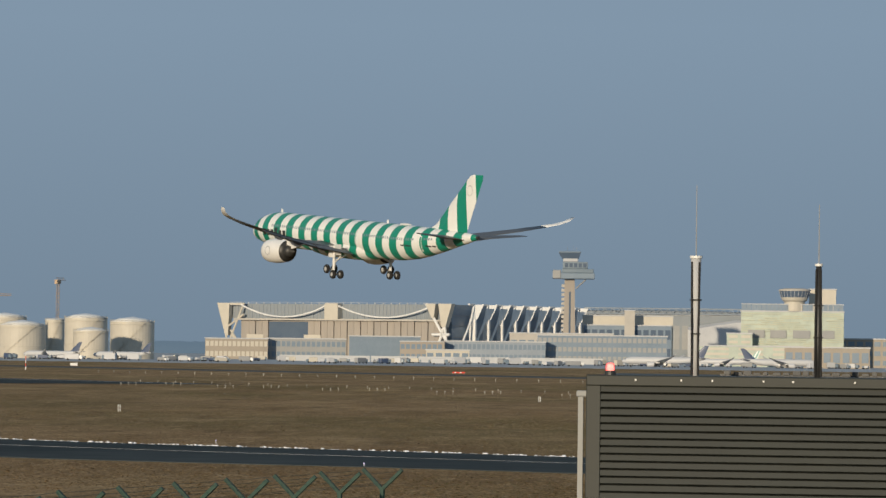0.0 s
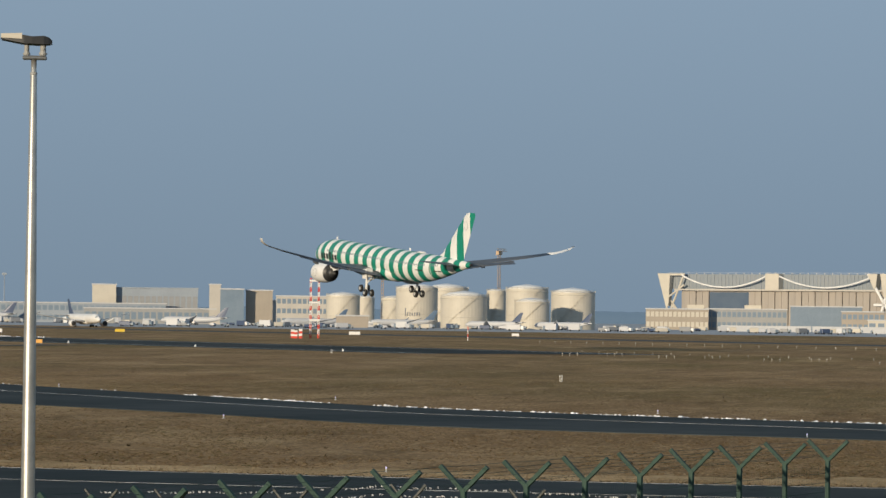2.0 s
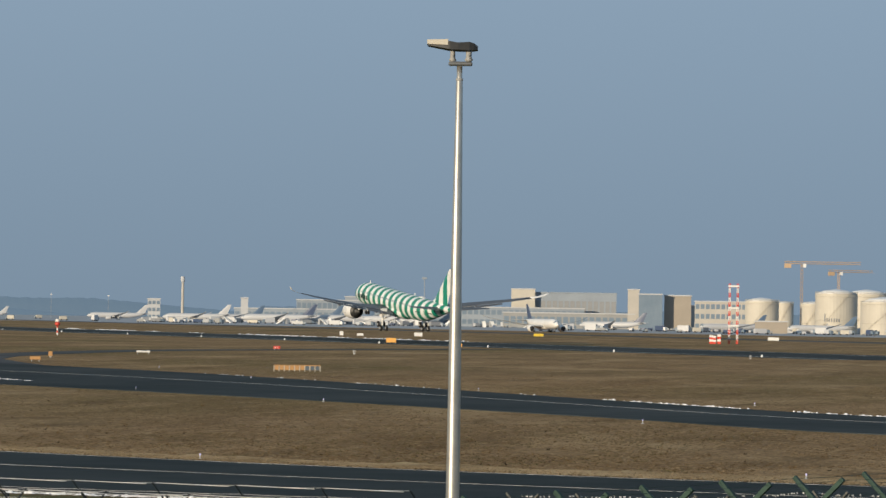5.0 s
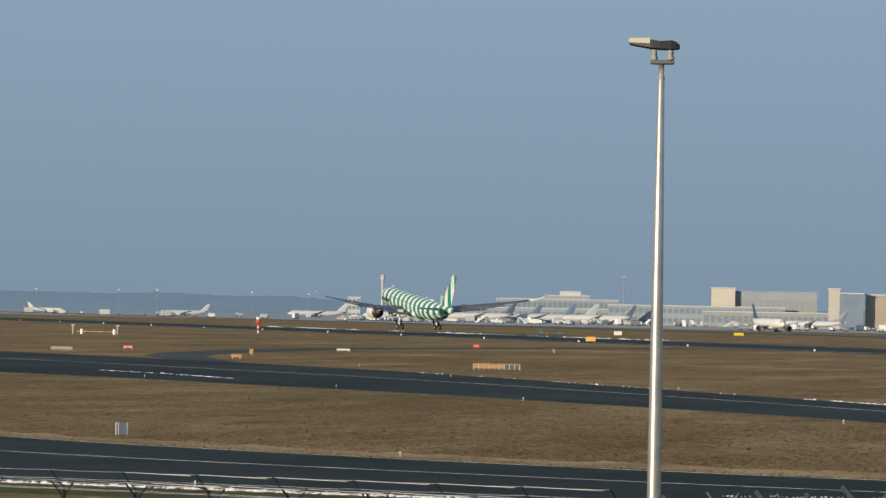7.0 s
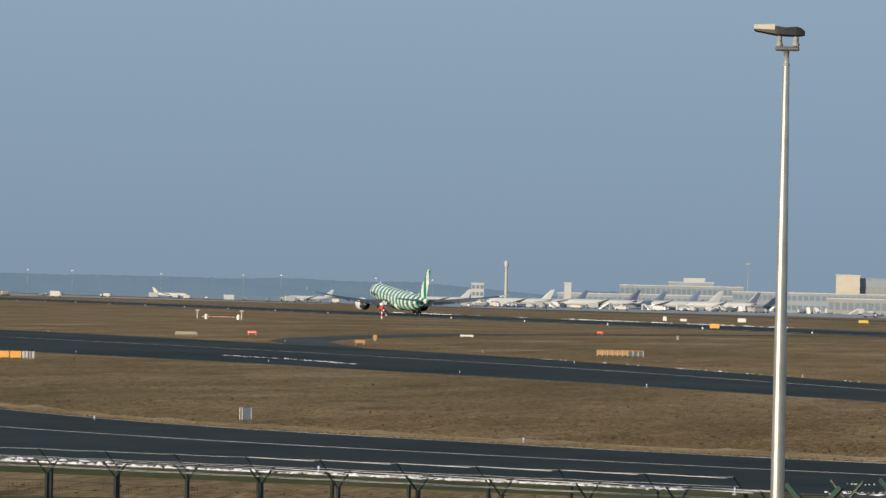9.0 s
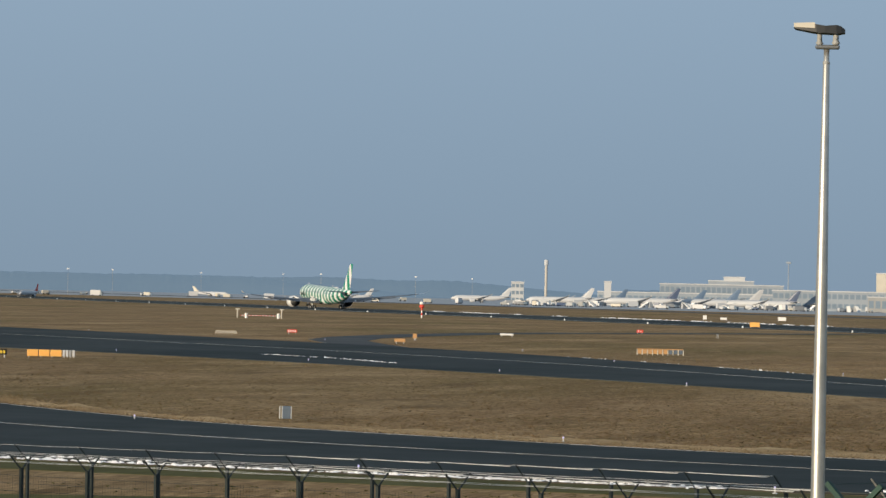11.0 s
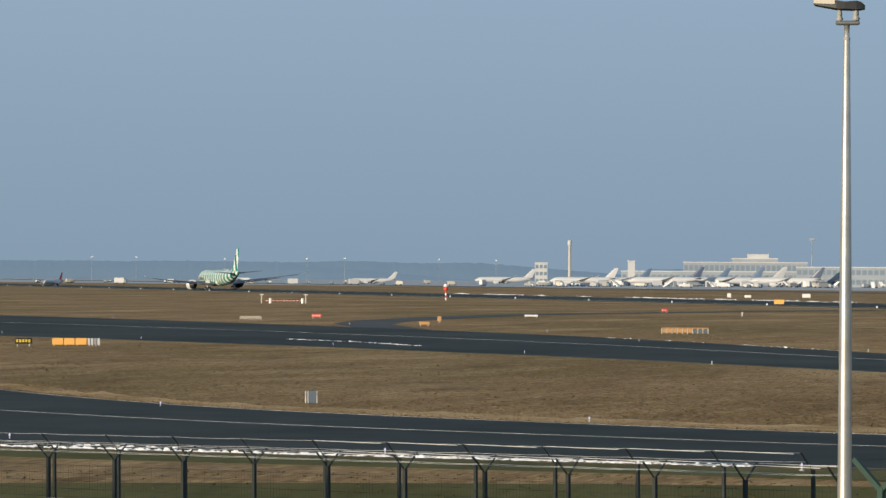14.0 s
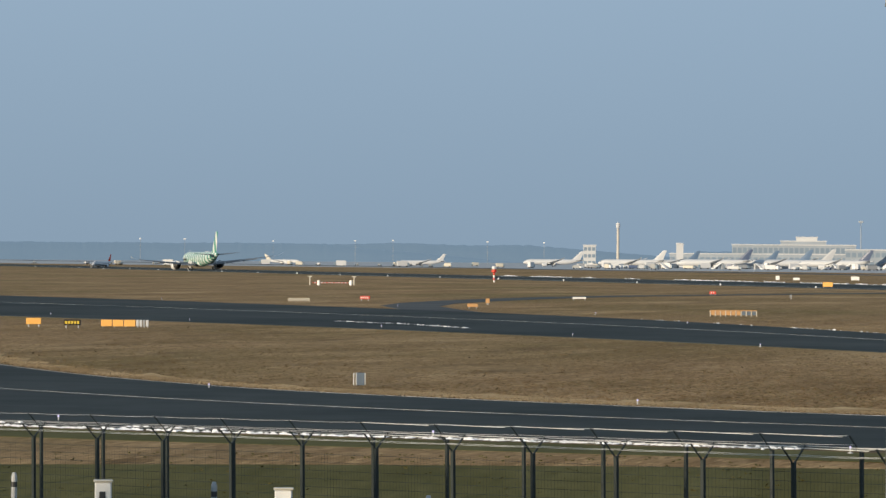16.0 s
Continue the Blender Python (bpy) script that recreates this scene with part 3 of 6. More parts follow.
def airliner(m, label, body, fin, wing, engine_mat, detail=True, name="airliner", category="airplane", gear_down=0.0, winglet=None):
    """A twin-engined airliner; origin on its centre line over the main wheels, nose along +x."""
    seg = 36 if detail else 16
    ob = thing(name, m, label, category)
    bm = bmesh.new()
    loft(bm, [ring_x(32 - d, r, 0, z, seg) for d, r, z in FUSELAGE])
    part("fuselage", bm, body, ob, smooth=True)
    # belly fairing
    bm = bmesh.new()
    loft(bm, [ring_x(32 - d, r, 0, -1.75, 20, 0.62) for d, r in ((18, .3), (20, 2.2), (23, 2.75), (30, 2.8), (35, 2.6), (38, 1.6), (40, .3))])
    part("belly_fairing", bm, body, ob, smooth=True)
    for side in (1, -1):
        bm = bmesh.new()
        loft(bm, [wing_section(side * y, d, c, z, t) for y, d, c, z, t in WING[:-3]])
        w = part("wing", bm, wing, ob, smooth=True)
        bm = bmesh.new()
        loft(bm, [wing_section(side * y, d, c, z, t) for y, d, c, z, t in WING[-4:]])
        part("winglet", bm, winglet or wing, w, "upswept pale wingtip", smooth=True)
        if detail:
            for y0, y1 in ((3.4, 9.6), (10.2, 16.5), (16.8, 22.5)):
                bm = bmesh.new()
                ends = []
                for y in (y0, y1):
                    j = max(i for i in range(len(WING)) if WING[i][0] <= y)
                    a, b = WING[j], WING[j + 1]
                    k = (y - a[0]) / (b[0] - a[0])
                    te, z, c = [a[i] + (b[i] - a[i]) * k for i in (1, 3, 2)]
                    te, c, z = te + c, c * 0.22, z
                    ends.append([(32 - te + .3 - u * c, side * y, z - .22 - v * c) for u, v in ((0, -.02), (.25, .0), (.9, .2), (1, .25), (.9, .26), (.25, .12), (0, .1))])
                loft(bm, ends)
                part("flap", bm, wing, w, smooth=False)
            for y, L in ((7.2, 4.2), (12.6, 3.4), (17.5, 2.6)):
                j = max(i for i in range(len(WING)) if WING[i][0] <= y)
                a, b = WING[j], WING[j + 1]
                k = (y - a[0]) / (b[0] - a[0])
                te, z = [a[i] + (b[i] - a[i]) * k for i in (1, 3)]
                te, z = te + a[2] + (b[2] - a[2]) * k - 1.0, z - .1
                bm = bmesh.new()
                loft(bm, [ring_x(32 - te + L * (0.5 - u), r, side * y, z - .3 - .35 * u, 8, 1.4) for u, r in ((0, .05), (.2, .2), (.55, .24), (.85, .16), (1, .03))])
                part("flap_fairing", bm, wing, w, smooth=True)
        # engine
        bm = bmesh.new()
        prof = [(19.75, 1.52), (19.85, 1.68), (20.5, 1.85), (21.8, 1.95), (23.4, 1.9), (24.6, 1.76), (25.1, 1.68)]
        loft(bm, [ring_x(32 - d, r, side * 9.4, -2.75 + .04 * (d - 22), 24) for d, r in prof], cap=False)
        e = part("engine", bm, engine_mat, ob, "white engine nacelle", smooth=True)
        bm = bmesh.new()
        loft(bm, [ring_x(32 - d, r, side * 9.4, -2.75 + .04 * (d - 22), 20) for d, r in ((20.6, 1.5), (20.7, .5), (20.2, .05))][::-1], cap=False)
        part("fan", bm, DARK, e, "dark fan", smooth=True)
        bm = bmesh.new()
        loft(bm, [ring_x(32 - d, r, side * 9.4, -2.75 + .04 * (d - 22), 20) for d, r in ((25.09, 1.64), (23.8, 1.62), (23.9, 1.1), (25.6, .95), (26.4, .78), (26.4, .5), (27.3, .1))])
        part("exhaust_nozzle", bm, DARK, e, "dark metal exhaust nozzle", smooth=True)
        bm = bmesh.new()
        loft(bm, [[(32 - d, side * (9.4 + w), z) for w, z in ((-.22, z0), (.22, z0), (.22, z1), (-.22, z1))] for d, z0, z1 in ((21.6, -1.0, -.85), (23.5, -1.5, -.7), (26.5, -2.2, -.9), (29, -1.6, -1.1))])
        part("pylon", bm, engine_mat, ob)
        # tailplane
        bm = bmesh.new()
        loft(bm, [wing_section(side * y, d, c, z, t) for y, d, c, z, t in ((.5, 54.6, 6.3, 1.55, .1), (5, 57.6, 4.3, 1.95, .09), (9.2, 60.4, 2.4, 2.3, .08), (9.7, 61.2, 1.6, 2.35, .06))])
        part("tailplane", bm, wing, ob, smooth=True)
        # main gear
        bm = bmesh.new()
        x = 32 - 32.4
        beam(bm, (x, side * 5.34, -.5), (x, side * 5.34, -4.1), .3, .22, 10)
        beam(bm, (x, side * 5.34, -2.6), (x + .2, side * 3.1, -1.6), .14, .14, 8)
        beam(bm, (x, side * 5.34, -2.9), (x - 1.6, side * 5.2, -1.7), .1, .1, 8)
        g = part("main_gear", bm, WHITE, ob, "white main landing gear leg")
        bm = bmesh.new()
        beam(bm, (1.0, 0, 0), (-1.0, 0, 0), .2, .2, 8)
        for dx in (.99, -.99):
            beam(bm, (dx, -.7, 0), (dx, .7, 0), .12, .12, 8)
        g = part("bogie", bm, GREY, ob, "grey bogie beam of the main gear")
        g.location = (x, side * 5.34, -4.2)
        for dx in (.99, -.99):
            for dy in (-.7, .7):
                bm = bmesh.new()
                loft(bm, [[(dx + r * math.cos(a), dy + w, r * math.sin(a)) for a in (2 * math.pi * i / 18 for i in range(18))] for r, w in ((.5, -.24), (.66, -.2), (.7, -.08), (.7, .08), (.66, .2), (.5, .24))])
                beam(bm, (dx, dy - .25, 0), (dx, dy + .25, 0), .33, .33, 12, mi=1)
                part("wheel", bm, (RUBBER, GREY), g, "black tyre on a grey hub")
        bm = bmesh.new()
        box(bm, x - .9, x + .9, side * 5.34 + side * .5 - .04, side * 5.34 + side * .5 + .04, -3.1, -1.3, .03)
        box(bm, x - .75, x - .68, side * 5.34 - .75, side * 5.34 + .65, -2.7, -1.0, .02)
        part("gear_door", bm, WHITE, ob)
    # nose gear
    bm = bmesh.new()
    beam(bm, (32 - 7.1, 0, -2.2), (32 - 6.8, 0, -4.4), .16, .12, 8)
    ng = part("nose_gear", bm, GREY, ob, "pale grey nose landing gear leg")
    for dy in (-.35, .35):
        bm = bmesh.new()
        beam(bm, (32 - 6.8, dy - .16, -4.38), (32 - 6.8, dy + .16, -4.38), .52, .52, 16)
        part("wheel", bm, RUBBER, ng, "black tyre")
    # fin
    bm = bmesh.new()
    rows = []
    for z, lead, chord in ((1.6, 48.8, 11.6), (2.6, 50.6, 9.9), (3.4, 52.3, 8.5), (10.6, 60.0, 3.9), (11.15, 60.7, 3.3), (11.35, 61.4, 2.5)):
        sec = [(0, 0), (.06, .4), (.3, 1), (.65, .7), (1, .03)]
        sec = sec + [(u, -w) for u, w in sec[-1:0:-1]]
        rows.append([(32 - lead - u * chord, w * .045 * chord, z) for u, w in sec])
    loft(bm, rows)
    part("tail_fin", bm, fin, ob, smooth=False)
    bm = bmesh.new()
    loft(bm, [ring_x(32 - d, r, 0, z, 12) for d, r, z in ((63.2, .3, 1.96), (63.7, .22, 1.99))])
    part("tail_cone", bm, DARK, ob)
    # cockpit glazing
    bm = bmesh.new()
    for side in (1, -1):
        for a0, a1 in ((.12, .42), (.46, .78), (.82, 1.08)):
            q = []
            for a, d, r, z in ((a0, 2.1, 1.70, -.43), (a1, 2.1, 1.70, -.43), (a1, 3.2, 2.09, -.28), (a0, 3.2, 2.09, -.28)):
                q.append((32 - d, side * r * math.sin(a), z + r * math.cos(a)))
            vs = [bm.verts.new(p) for p in q]
            bm.faces.new(vs if side < 0 else vs[::-1])
    part("windscreen", bm, GLASS, ob, "dark cockpit windows")
    if detail:
        for side in (1, -1):
            for i in range(84):
                d = 9.5 + i * .533
                if any(abs(d - c) < 1.0 for c in (34.7, 51.0)):
                    continue
                zc, h, w = .72 + max(0, d - 47) * .06, .19, .12
                bm = bmesh.new()
                q = []
                for dz, dx in ((-h, -w), (-h, w), (h, w), (h, -w)):
                    q.append(bm.verts.new(on_body(d - dx, zc + dz, side)))
                bm.faces.new(q if side > 0 else q[::-1])
                part("cabin_window", bm, GLASS, ob)
        for d in (34.7, 51.0):
            for side in (1, -1):
                bm = bmesh.new()

                def on(dx, z):
                    return on_body(d - dx, z, side, 1.012)
                for x0, x1, z0, z1 in ((-.55, -.43, -.75, 1.35), (.43, .55, -.75, 1.35), (-.55, .55, 1.35, 1.47), (-.55, .55, -.87, -.75)):
                    n = 5
                    for i in range(n):
                        za, zb = z0 + (z1 - z0) * i / n, z0 + (z1 - z0) * (i + 1) / n
                        vs = [bm.verts.new(on(*p)) for p in ((x0, za), (x1, za), (x1, zb), (x0, zb))]
                        bm.faces.new(vs if side > 0 else vs[::-1])
                part("door_outline", bm, WHITE, ob, "ivory door outline")
        # lettering on the forward side as plain bars, a ring mark on fin and engines
        for side in (1, -1):
            bm = bmesh.new()
            for i in range(6):
                d = 7.2 + i * 1.22
                z0, z1 = -.95, (.4 if i == 3 else .05)
                for za, zb in ((z0, (z0 + z1) / 2), ((z0 + z1) / 2, z1)):
                    q = [bm.verts.new(on_body(d - dx, z, side, 1.012)) for dx, z in ((-.42, za), (.42, za), (.42, zb), (-.42, zb))]
                    bm.faces.new(q if side > 0 else q[::-1])
            part("lettering", bm, DARK, ob, "dark lettering bars")
            bm = bmesh.new()
            for i in range(20):
                a, b = 2 * math.pi * i / 20, 2 * math.pi * (i + 1) / 20
                q = [bm.verts.new((32 - 60.9 + r * math.cos(w) - .05, side * .2, 8.9 + r * 1.15 * math.sin(w))) for r, w in ((.62, a), (.62, b), (.72, b), (.72, a))]
                bm.faces.new(q)
            part("fin_mark", bm, GREY, ob, "thin grey ring mark")
        # small lettering on the rear side, and ring marks on the nacelles
        for side in (1, -1):
            for d0, d1, z0, z1 in ((46.6, 49.0, -.32, -.12), (52.4, 53.6, -.1, .12), (53.8, 54.6, -.06, .16)):
                bm = bmesh.new()
                q = [bm.verts.new(on_body(d, z, side, 1.012)) for d, z in ((d0, z0), (d1, z0), (d1, z1), (d0, z1))]
                bm.faces.new(q if side < 0 else q[::-1])
                part("lettering", bm, DARK, ob, "small dark lettering bar")
            for ey in (9.4 * side,):
                bm = bmesh.new()
                for i in range(20):
                    a, b = 2 * math.pi * i / 20, 2 * math.pi * (i + 1) / 20
                    q = []
                    for r, w in ((.62, a), (.62, b), (.74, b), (.74, a)):
                        dz = r * math.sin(w)
                        q.append(bm.verts.new((32 - 22.2 + r * math.cos(w), ey + side * (math.sqrt(1.955 ** 2 - dz * dz) + .02), -2.74 + dz)))
                    bm.faces.new(q if side < 0 else q[::-1])
                part("engine_mark", bm, GREY, ob, "thin grey ring mark on the nacelle")
        for x, z in ((32 - 8, 2.8), (32 - 39, 2.8)):
            bm = bmesh.new()
            box(bm, x - .25, x + .25, -.03, .03, z - .05, z + .5, .02)
            part("antenna", bm, WHITE, ob)
        bm = bmesh.new()
        loft(bm, [ring_x(32 - d, r, 0, 2.85, 12, .35) for d, r in ((42.6, .05), (43.2, .6), (44.5, .65), (45.6, .05))])
        part("antenna_dome", bm, WHITE, ob, smooth=True)
    return ob


FLIGHT = [   # seconds, metres along the runway line, height of the centre line, pitch, roll
    (0, 8.4, 24.02, 4.54, -0.51), (0.5, 41.7, 21.80, 4.61, -0.44), (1, 74.7, 19.62, 4.71, -0.40),
    (1.5, 108.0, 18.01, 4.78, -0.03), (2, 141.4, 16.42, 4.78, 0.17), (2.5, 174.6, 14.89, 4.89, 0.34),
    (3, 208.1, 13.41, 5.18, 0.37), (3.5, 241.5, 11.99, 5.45, 0.61), (4, 274.7, 10.75, 5.71, 0.48),
    (6.5, 441.0, 7.96, 5.80, -0.02), (7, 473.6, 7.73, 5.80, 0.02), (7.5, 506.0, 7.15, 5.58, 0.04),
    (8, 538.7, 6.44, 5.50, 0.09), (8.5, 571.4, 5.75, 5.2, 0.15), (9, 603.5, 4.96, 4.6, 0.07),
    (11.5, 766.2, 4.9, 0.9, -1.5), (12, 798.2, 4.9, 0.28, -1.8), (12.5, 831.0, 4.9, 0.1, -1.8),
    (13, 863.5, 4.9, 0.0, -1.8), (13.5, 895.2, 4.9, 0.0, -1.8), (14, 926.5, 4.9, 0.0, -1.8),
    (14.5, 957.1, 4.9, 0.0, -1.8), (15, 988.7, 4.9, 0.0, -1.8), (15.5, 1020.0, 4.9, 0.0, -1.8),
    (16, 1049.4, 4.9, 0.0, -1.8),
]
HEADING = 124.73


def flight_pose(row):
    t, s, z, p, r = row
    x, y, _ = rw(s, 0)
    x += max(0, .08 - .02 * t)
    straight = min(1, max(0, (t - 8.4) / 2.6))
    return pose(x, y, z, r, -p, HEADING + 1.9 * straight * straight * (3 - 2 * straight))


jet = airliner(flight_pose(FLIGHT[0]), "green and ivory striped wide-body airliner landing, gear down", STRIPES, FINSTRIPES, WINGGREY, WHITE, winglet=WHITE)

TAXI = airliner(pose(0, 0, 0), "white airliner with a dark navy tail taxiing", WHITE, NAVY, GREY, WHITE, False)


# ---------------------------------------------------------------- parked aircraft
def parked():
    """White airliners on the aprons, each at a bearing and distance, with its heading and size."""
    # blue fin paint, muted in its colour by the haze of distance
    finblue = surf("faded_blue_fin", (0.10, 0.16, 0.25), 0.5, 0, (0.13, 0.19, 0.28), 3, 0.5)
    teal = striped("teal_fin_stripes", (0.6, 0.66, 0.64), (0.16, 0.34, 0.3), 3.0, 0.5)
    first = {}
    rows = [  # bearing, distance, turn of the nose from the line of sight (90: to the left), size, fin
        (-3.55, 1750, 84, 0.66, NAVY), (-5.35, 1800, -86, 0.60, NAVY), (-4.55, 1950, 80, 0.55, teal),
        (10.9, 2050, 75, 0.62, NAVY), (7.6, 1950, 100, 0.6, finblue), (9.0, 1950, 110, 0.6, finblue),
        (6.15, 1900, 60, 0.55, NAVY), (5.05, 1900, 60, 0.55, NAVY),
        (16.2, 2250, 84, 0.75, NAVY), (15.75, 2290, 95, 0.72, finblue), (15.25, 2260, 88, 0.75, finblue), (14.9, 2280, 100, 0.78, FARWHITE),
        (14.3, 2250, 80, 0.75, NAVY), (13.55, 2270, 92, 0.72, finblue), (16.95, 2400, 100, 0.7, finblue), (17.5, 2350, 85, 0.7, FARWHITE),
        (20.85, 2350, 92, 0.5, FARWHITE), (23.05, 2700, 250, 0.45, CREAM), (25.9, 1740, 160, 0.4, RED), (18.75, 2500, 90, 0.66, FARWHITE),
    ]
    for az, d, turn, k, fin in rows:
        m = at(az, d, 4.9 * k, 90 + turn - 90 + 90) @ Matrix.Diagonal((k, k, k, 1))
        ob = airliner(m, "white parked airliner with a %s tail on the apron" % {NAVY.name: "navy", FARWHITE.name: "white", RED.name: "red", CREAM.name: "cream", teal.name: "teal striped"}.get(fin.name, "blue"), FARWHITE, fin, GREY, FARWHITE, False, "airliner") if fin.name not in first else copy_thing(first[fin.name], m)
        if fin.name in first:
            ob.matrix_basis = m
        first.setdefault(fin.name, ob)


parked()


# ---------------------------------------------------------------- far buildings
def block(m, w, d, h, wall, label, category="building", roof=None, floors=0, bays=0, glass=HAZEGLASS, name="building"):
    """A plain far building in parts: walls, roof slab with upstand, rows of windows on the front; origin at the middle of its front foot."""
    ob = thing(name, m, label if len(label.split()) > 3 else label + " on the apron", category)
    bm = bmesh.new()
    box(bm, -w / 2, w / 2, 0, d, -0.5, h)
    part("wall", bm, wall, ob)
    bm = bmesh.new()
    box(bm, -w / 2 - .4, w / 2 + .4, -.4, d + .4, h, h + .7)
    part("roof", bm, roof or PALEROOF, ob)
    if floors:
        fh = h / floors
        shared = None
        for i in range(floors):
            for j in range(bays):
                bw = w / bays
                if shared is None:
                    b2 = bmesh.new()
                    box(b2, -bw * .36, bw * .36, -.12, .1, 0, fh * .5)
                    shared = part("window", b2, glass, ob)
                    shared.location = (-w / 2 + bw * (j + .5), 0, fh * (i + .28))
                else:
                    o = new("window", shared.data)
                    o.parent, o.location = ob, (-w / 2 + bw * (j + .5), 0, fh * (i + .28))
    return ob


def make_hangar():
    """The big hangar: door front under a dark roof hung on white cables between pylons, raking struts along the side."""
    L, W, H, D = 192.0, 192.0, 39.4, 27.2
    m = Matrix.Translation((6, 2500, 0)) @ Matrix(((-.87, .495, 0, 0), (.495, .87, 0, 0), (0, 0, 1, 0), (0, 0, 0, 1)))
    ob = thing("hangar", Matrix.Translation((6, 2500, 0)), "huge aircraft hangar with cable-hung roof and white pylons", "hangar")

    def put(name, bm, mat, label="", parent=None):
        for v in bm.verts:
            v.co = m.to_3x3() @ v.co
        bmesh.ops.reverse_faces(bm, faces=bm.faces)
        bmesh.ops.recalc_face_normals(bm, faces=bm.faces)
        return part(name, bm, mat, parent or ob, label)
    bm = bmesh.new()
    box(bm, 6, L - 18, 3, W, -.5, D)
    put("wall", bm, TANGREY)
    bm = bmesh.new()
    box(bm, 4, L - 4, 5, W, D + 1.2, H - .4)
    roof = put("roof", bm, ROOFDARK, "slate roof front with standing seams")
    bm = bmesh.new()
    for i in range(60):
        x0 = 6 + (L - 14) * i / 59
        box(bm, x0 - .18, x0 + .18, 4.6, 5.1, D + 1.3, H - .5)
    tagged(put("seam", bm, HANGARGREY, "raised roof seams", roof), kind="stuff")
    bm = bmesh.new()
    for i in range(26):
        box(bm, 12 + i * 6.6, 12.5 + i * 6.6, 7, 7.5, H - .4, H + .7)
    box(bm, 4, L - 4, 7.1, 7.4, H + .6, H + .75)
    put("guard_rail", bm, PALEROOF, "thin pale roof rail", roof)
    bm = bmesh.new()
    box(bm, 2, L - 14, -1, 5, D, D + 1.2)
    put("fascia", bm, CONCRETE)
    n = 30
    for i in range(n):
        x0 = 8 + (L - 28) * i / n
        if 20 <= i <= 25:
            continue
        bm = bmesh.new()
        box(bm, x0 + .25, x0 + (L - 28) / n - .25, 1.6 + .5 * (i % 2), 3.0, 0, D - .4)
        put("door_panel", bm, TANGREY)
    # closed slab, dark blue to paint the shade inside the open doorway
    bm = bmesh.new()
    box(bm, 8 + (L - 28) * 20 / n, 8 + (L - 28) * 26 / n, 2.6, 3.0, 0, D - 1)
    put("opening", bm, BLUEDOOR, "dark slab painting the shade in an open doorway")
    for x0 in (118, 166):
        bm = bmesh.new()
        box(bm, x0 - 12, x0 + 2, 1.2, 1.6, 8, 17)
        put("panel", bm, CREAM)
    # pylons
    bm = bmesh.new()
    box(bm, 90.5, 101.5, -1.5, 4, D + .6, H)
    put("pylon", bm, CREAM, "cream concrete pylon head")
    for pts in (((-2, H), (9, H), (6, D - 4), (3, D - 4)), ((11, H), (19, H), (14, D + 2), (12.5, D + 2))):
        bm = bmesh.new()
        r = bmesh.ops.extrude_face_region(bm, geom=[bm.faces.new([bm.verts.new((x, -2, z)) for x, z in pts])])
        bmesh.ops.translate(bm, vec=(0, 5, 0), verts=[g for g in r["geom"] if isinstance(g, bmesh.types.BMVert)])
        put("pylon", bm, CREAM, "cream tapering pylon plate")
    bm = bmesh.new()
    for a, b in (((19, -1, H), (3, -1, 14)), ((5, -1, D - 4), (12, -1, 0)), ((4, -1, D - 4), (1, -1, 0)), ((0, -1, 18), (14, -1, 18))):
        beam(bm, a, b, 1.0, 1.0, 6)
    put("pylon", bm, WHITE, "white raking corner frame")
    bm = bmesh.new()
    slab(bm, [(L, 0), (L - 22, 0), (L - 22, 1), (L, 1)], H - 1.5, H)
    for a, b in (((L, 0, H), (L - 12, 0, 0)), ((L - 22, 0, H), (L - 9, 0, 10)), ((L - 22, 0, H - 8), (L - 8, 0, 22)), ((L - 12, 0, 17), (L - 22, 0, 0)), ((L - 11, 0, 20), (L - 26, 0, 0))):
        beam(bm, a, b, .75, .75, 6)
    put("pylon", bm, CREAM, "white raking end frame")
    bm = bmesh.new()
    v = [bm.verts.new(p) for p in ((L, -.5, H), (L - 10, -.5, H), (L - 9, -.5, 16), (L - 7.5, -.5, 16))]
    r = bmesh.ops.extrude_face_region(bm, geom=[bm.faces.new(v)])
    bmesh.ops.translate(bm, vec=(0, 4, 0), verts=[g for g in r["geom"] if isinstance(g, bmesh.types.BMVert)])
    put("pylon", bm, CREAM, "white tapering pylon plate")
    # hung cables
    for a, b in ((L - 20, 100), (92, 14)):
        bm = bmesh.new()
        pts = [(a + (b - a) * i / 16, -.5, H - 1.2 - 8.6 * (1 - (2 * i / 16 - 1) ** 2)) for i in range(17)]
        tube(bm, pts, .6, 6)
        put("cable", bm, WHITE, "white hanging roof edge")
    # raking struts along the side: a tapering web with a white edge on a column and a raking brace
    knee = 28.0
    for i in range(9):
        y = 30.6 + i * 19.9
        bm = bmesh.new()
        # web turned to face the sun, and white to lift its shaded tone
        v = [bm.verts.new(p) for p in ((-1, y, H), (-7, y + 4, H), (-3.6, y, knee), (-1, y - 4.5, knee))]
        r = bmesh.ops.extrude_face_region(bm, geom=[bm.faces.new(v)])
        bmesh.ops.translate(bm, vec=(1.2, 1.8, 0), verts=[g for g in r["geom"] if isinstance(g, bmesh.types.BMVert)])
        web = put("strut_web", bm, WHITE, "white tapering side web turned to the sun")
        bm = bmesh.new()
        beam(bm, (-1.6, y, H), (-1.6, y - 4.5, knee), .75, .75, 6)
        beam(bm, (-1.6, y - 7.5, H), (-1.6, y + .5, H), .7, .7, 6)
        put("edge_bar", bm, WHITE, "white edge bar", web)
        bm = bmesh.new()
        # white here brightens a column that stands in shade
        box(bm, -3.8, 1.0, y - 2.0, y - .2, -.5, knee + 1)
        put("column", bm, WHITE, "column whitened to lift its shade")
        bm = bmesh.new()
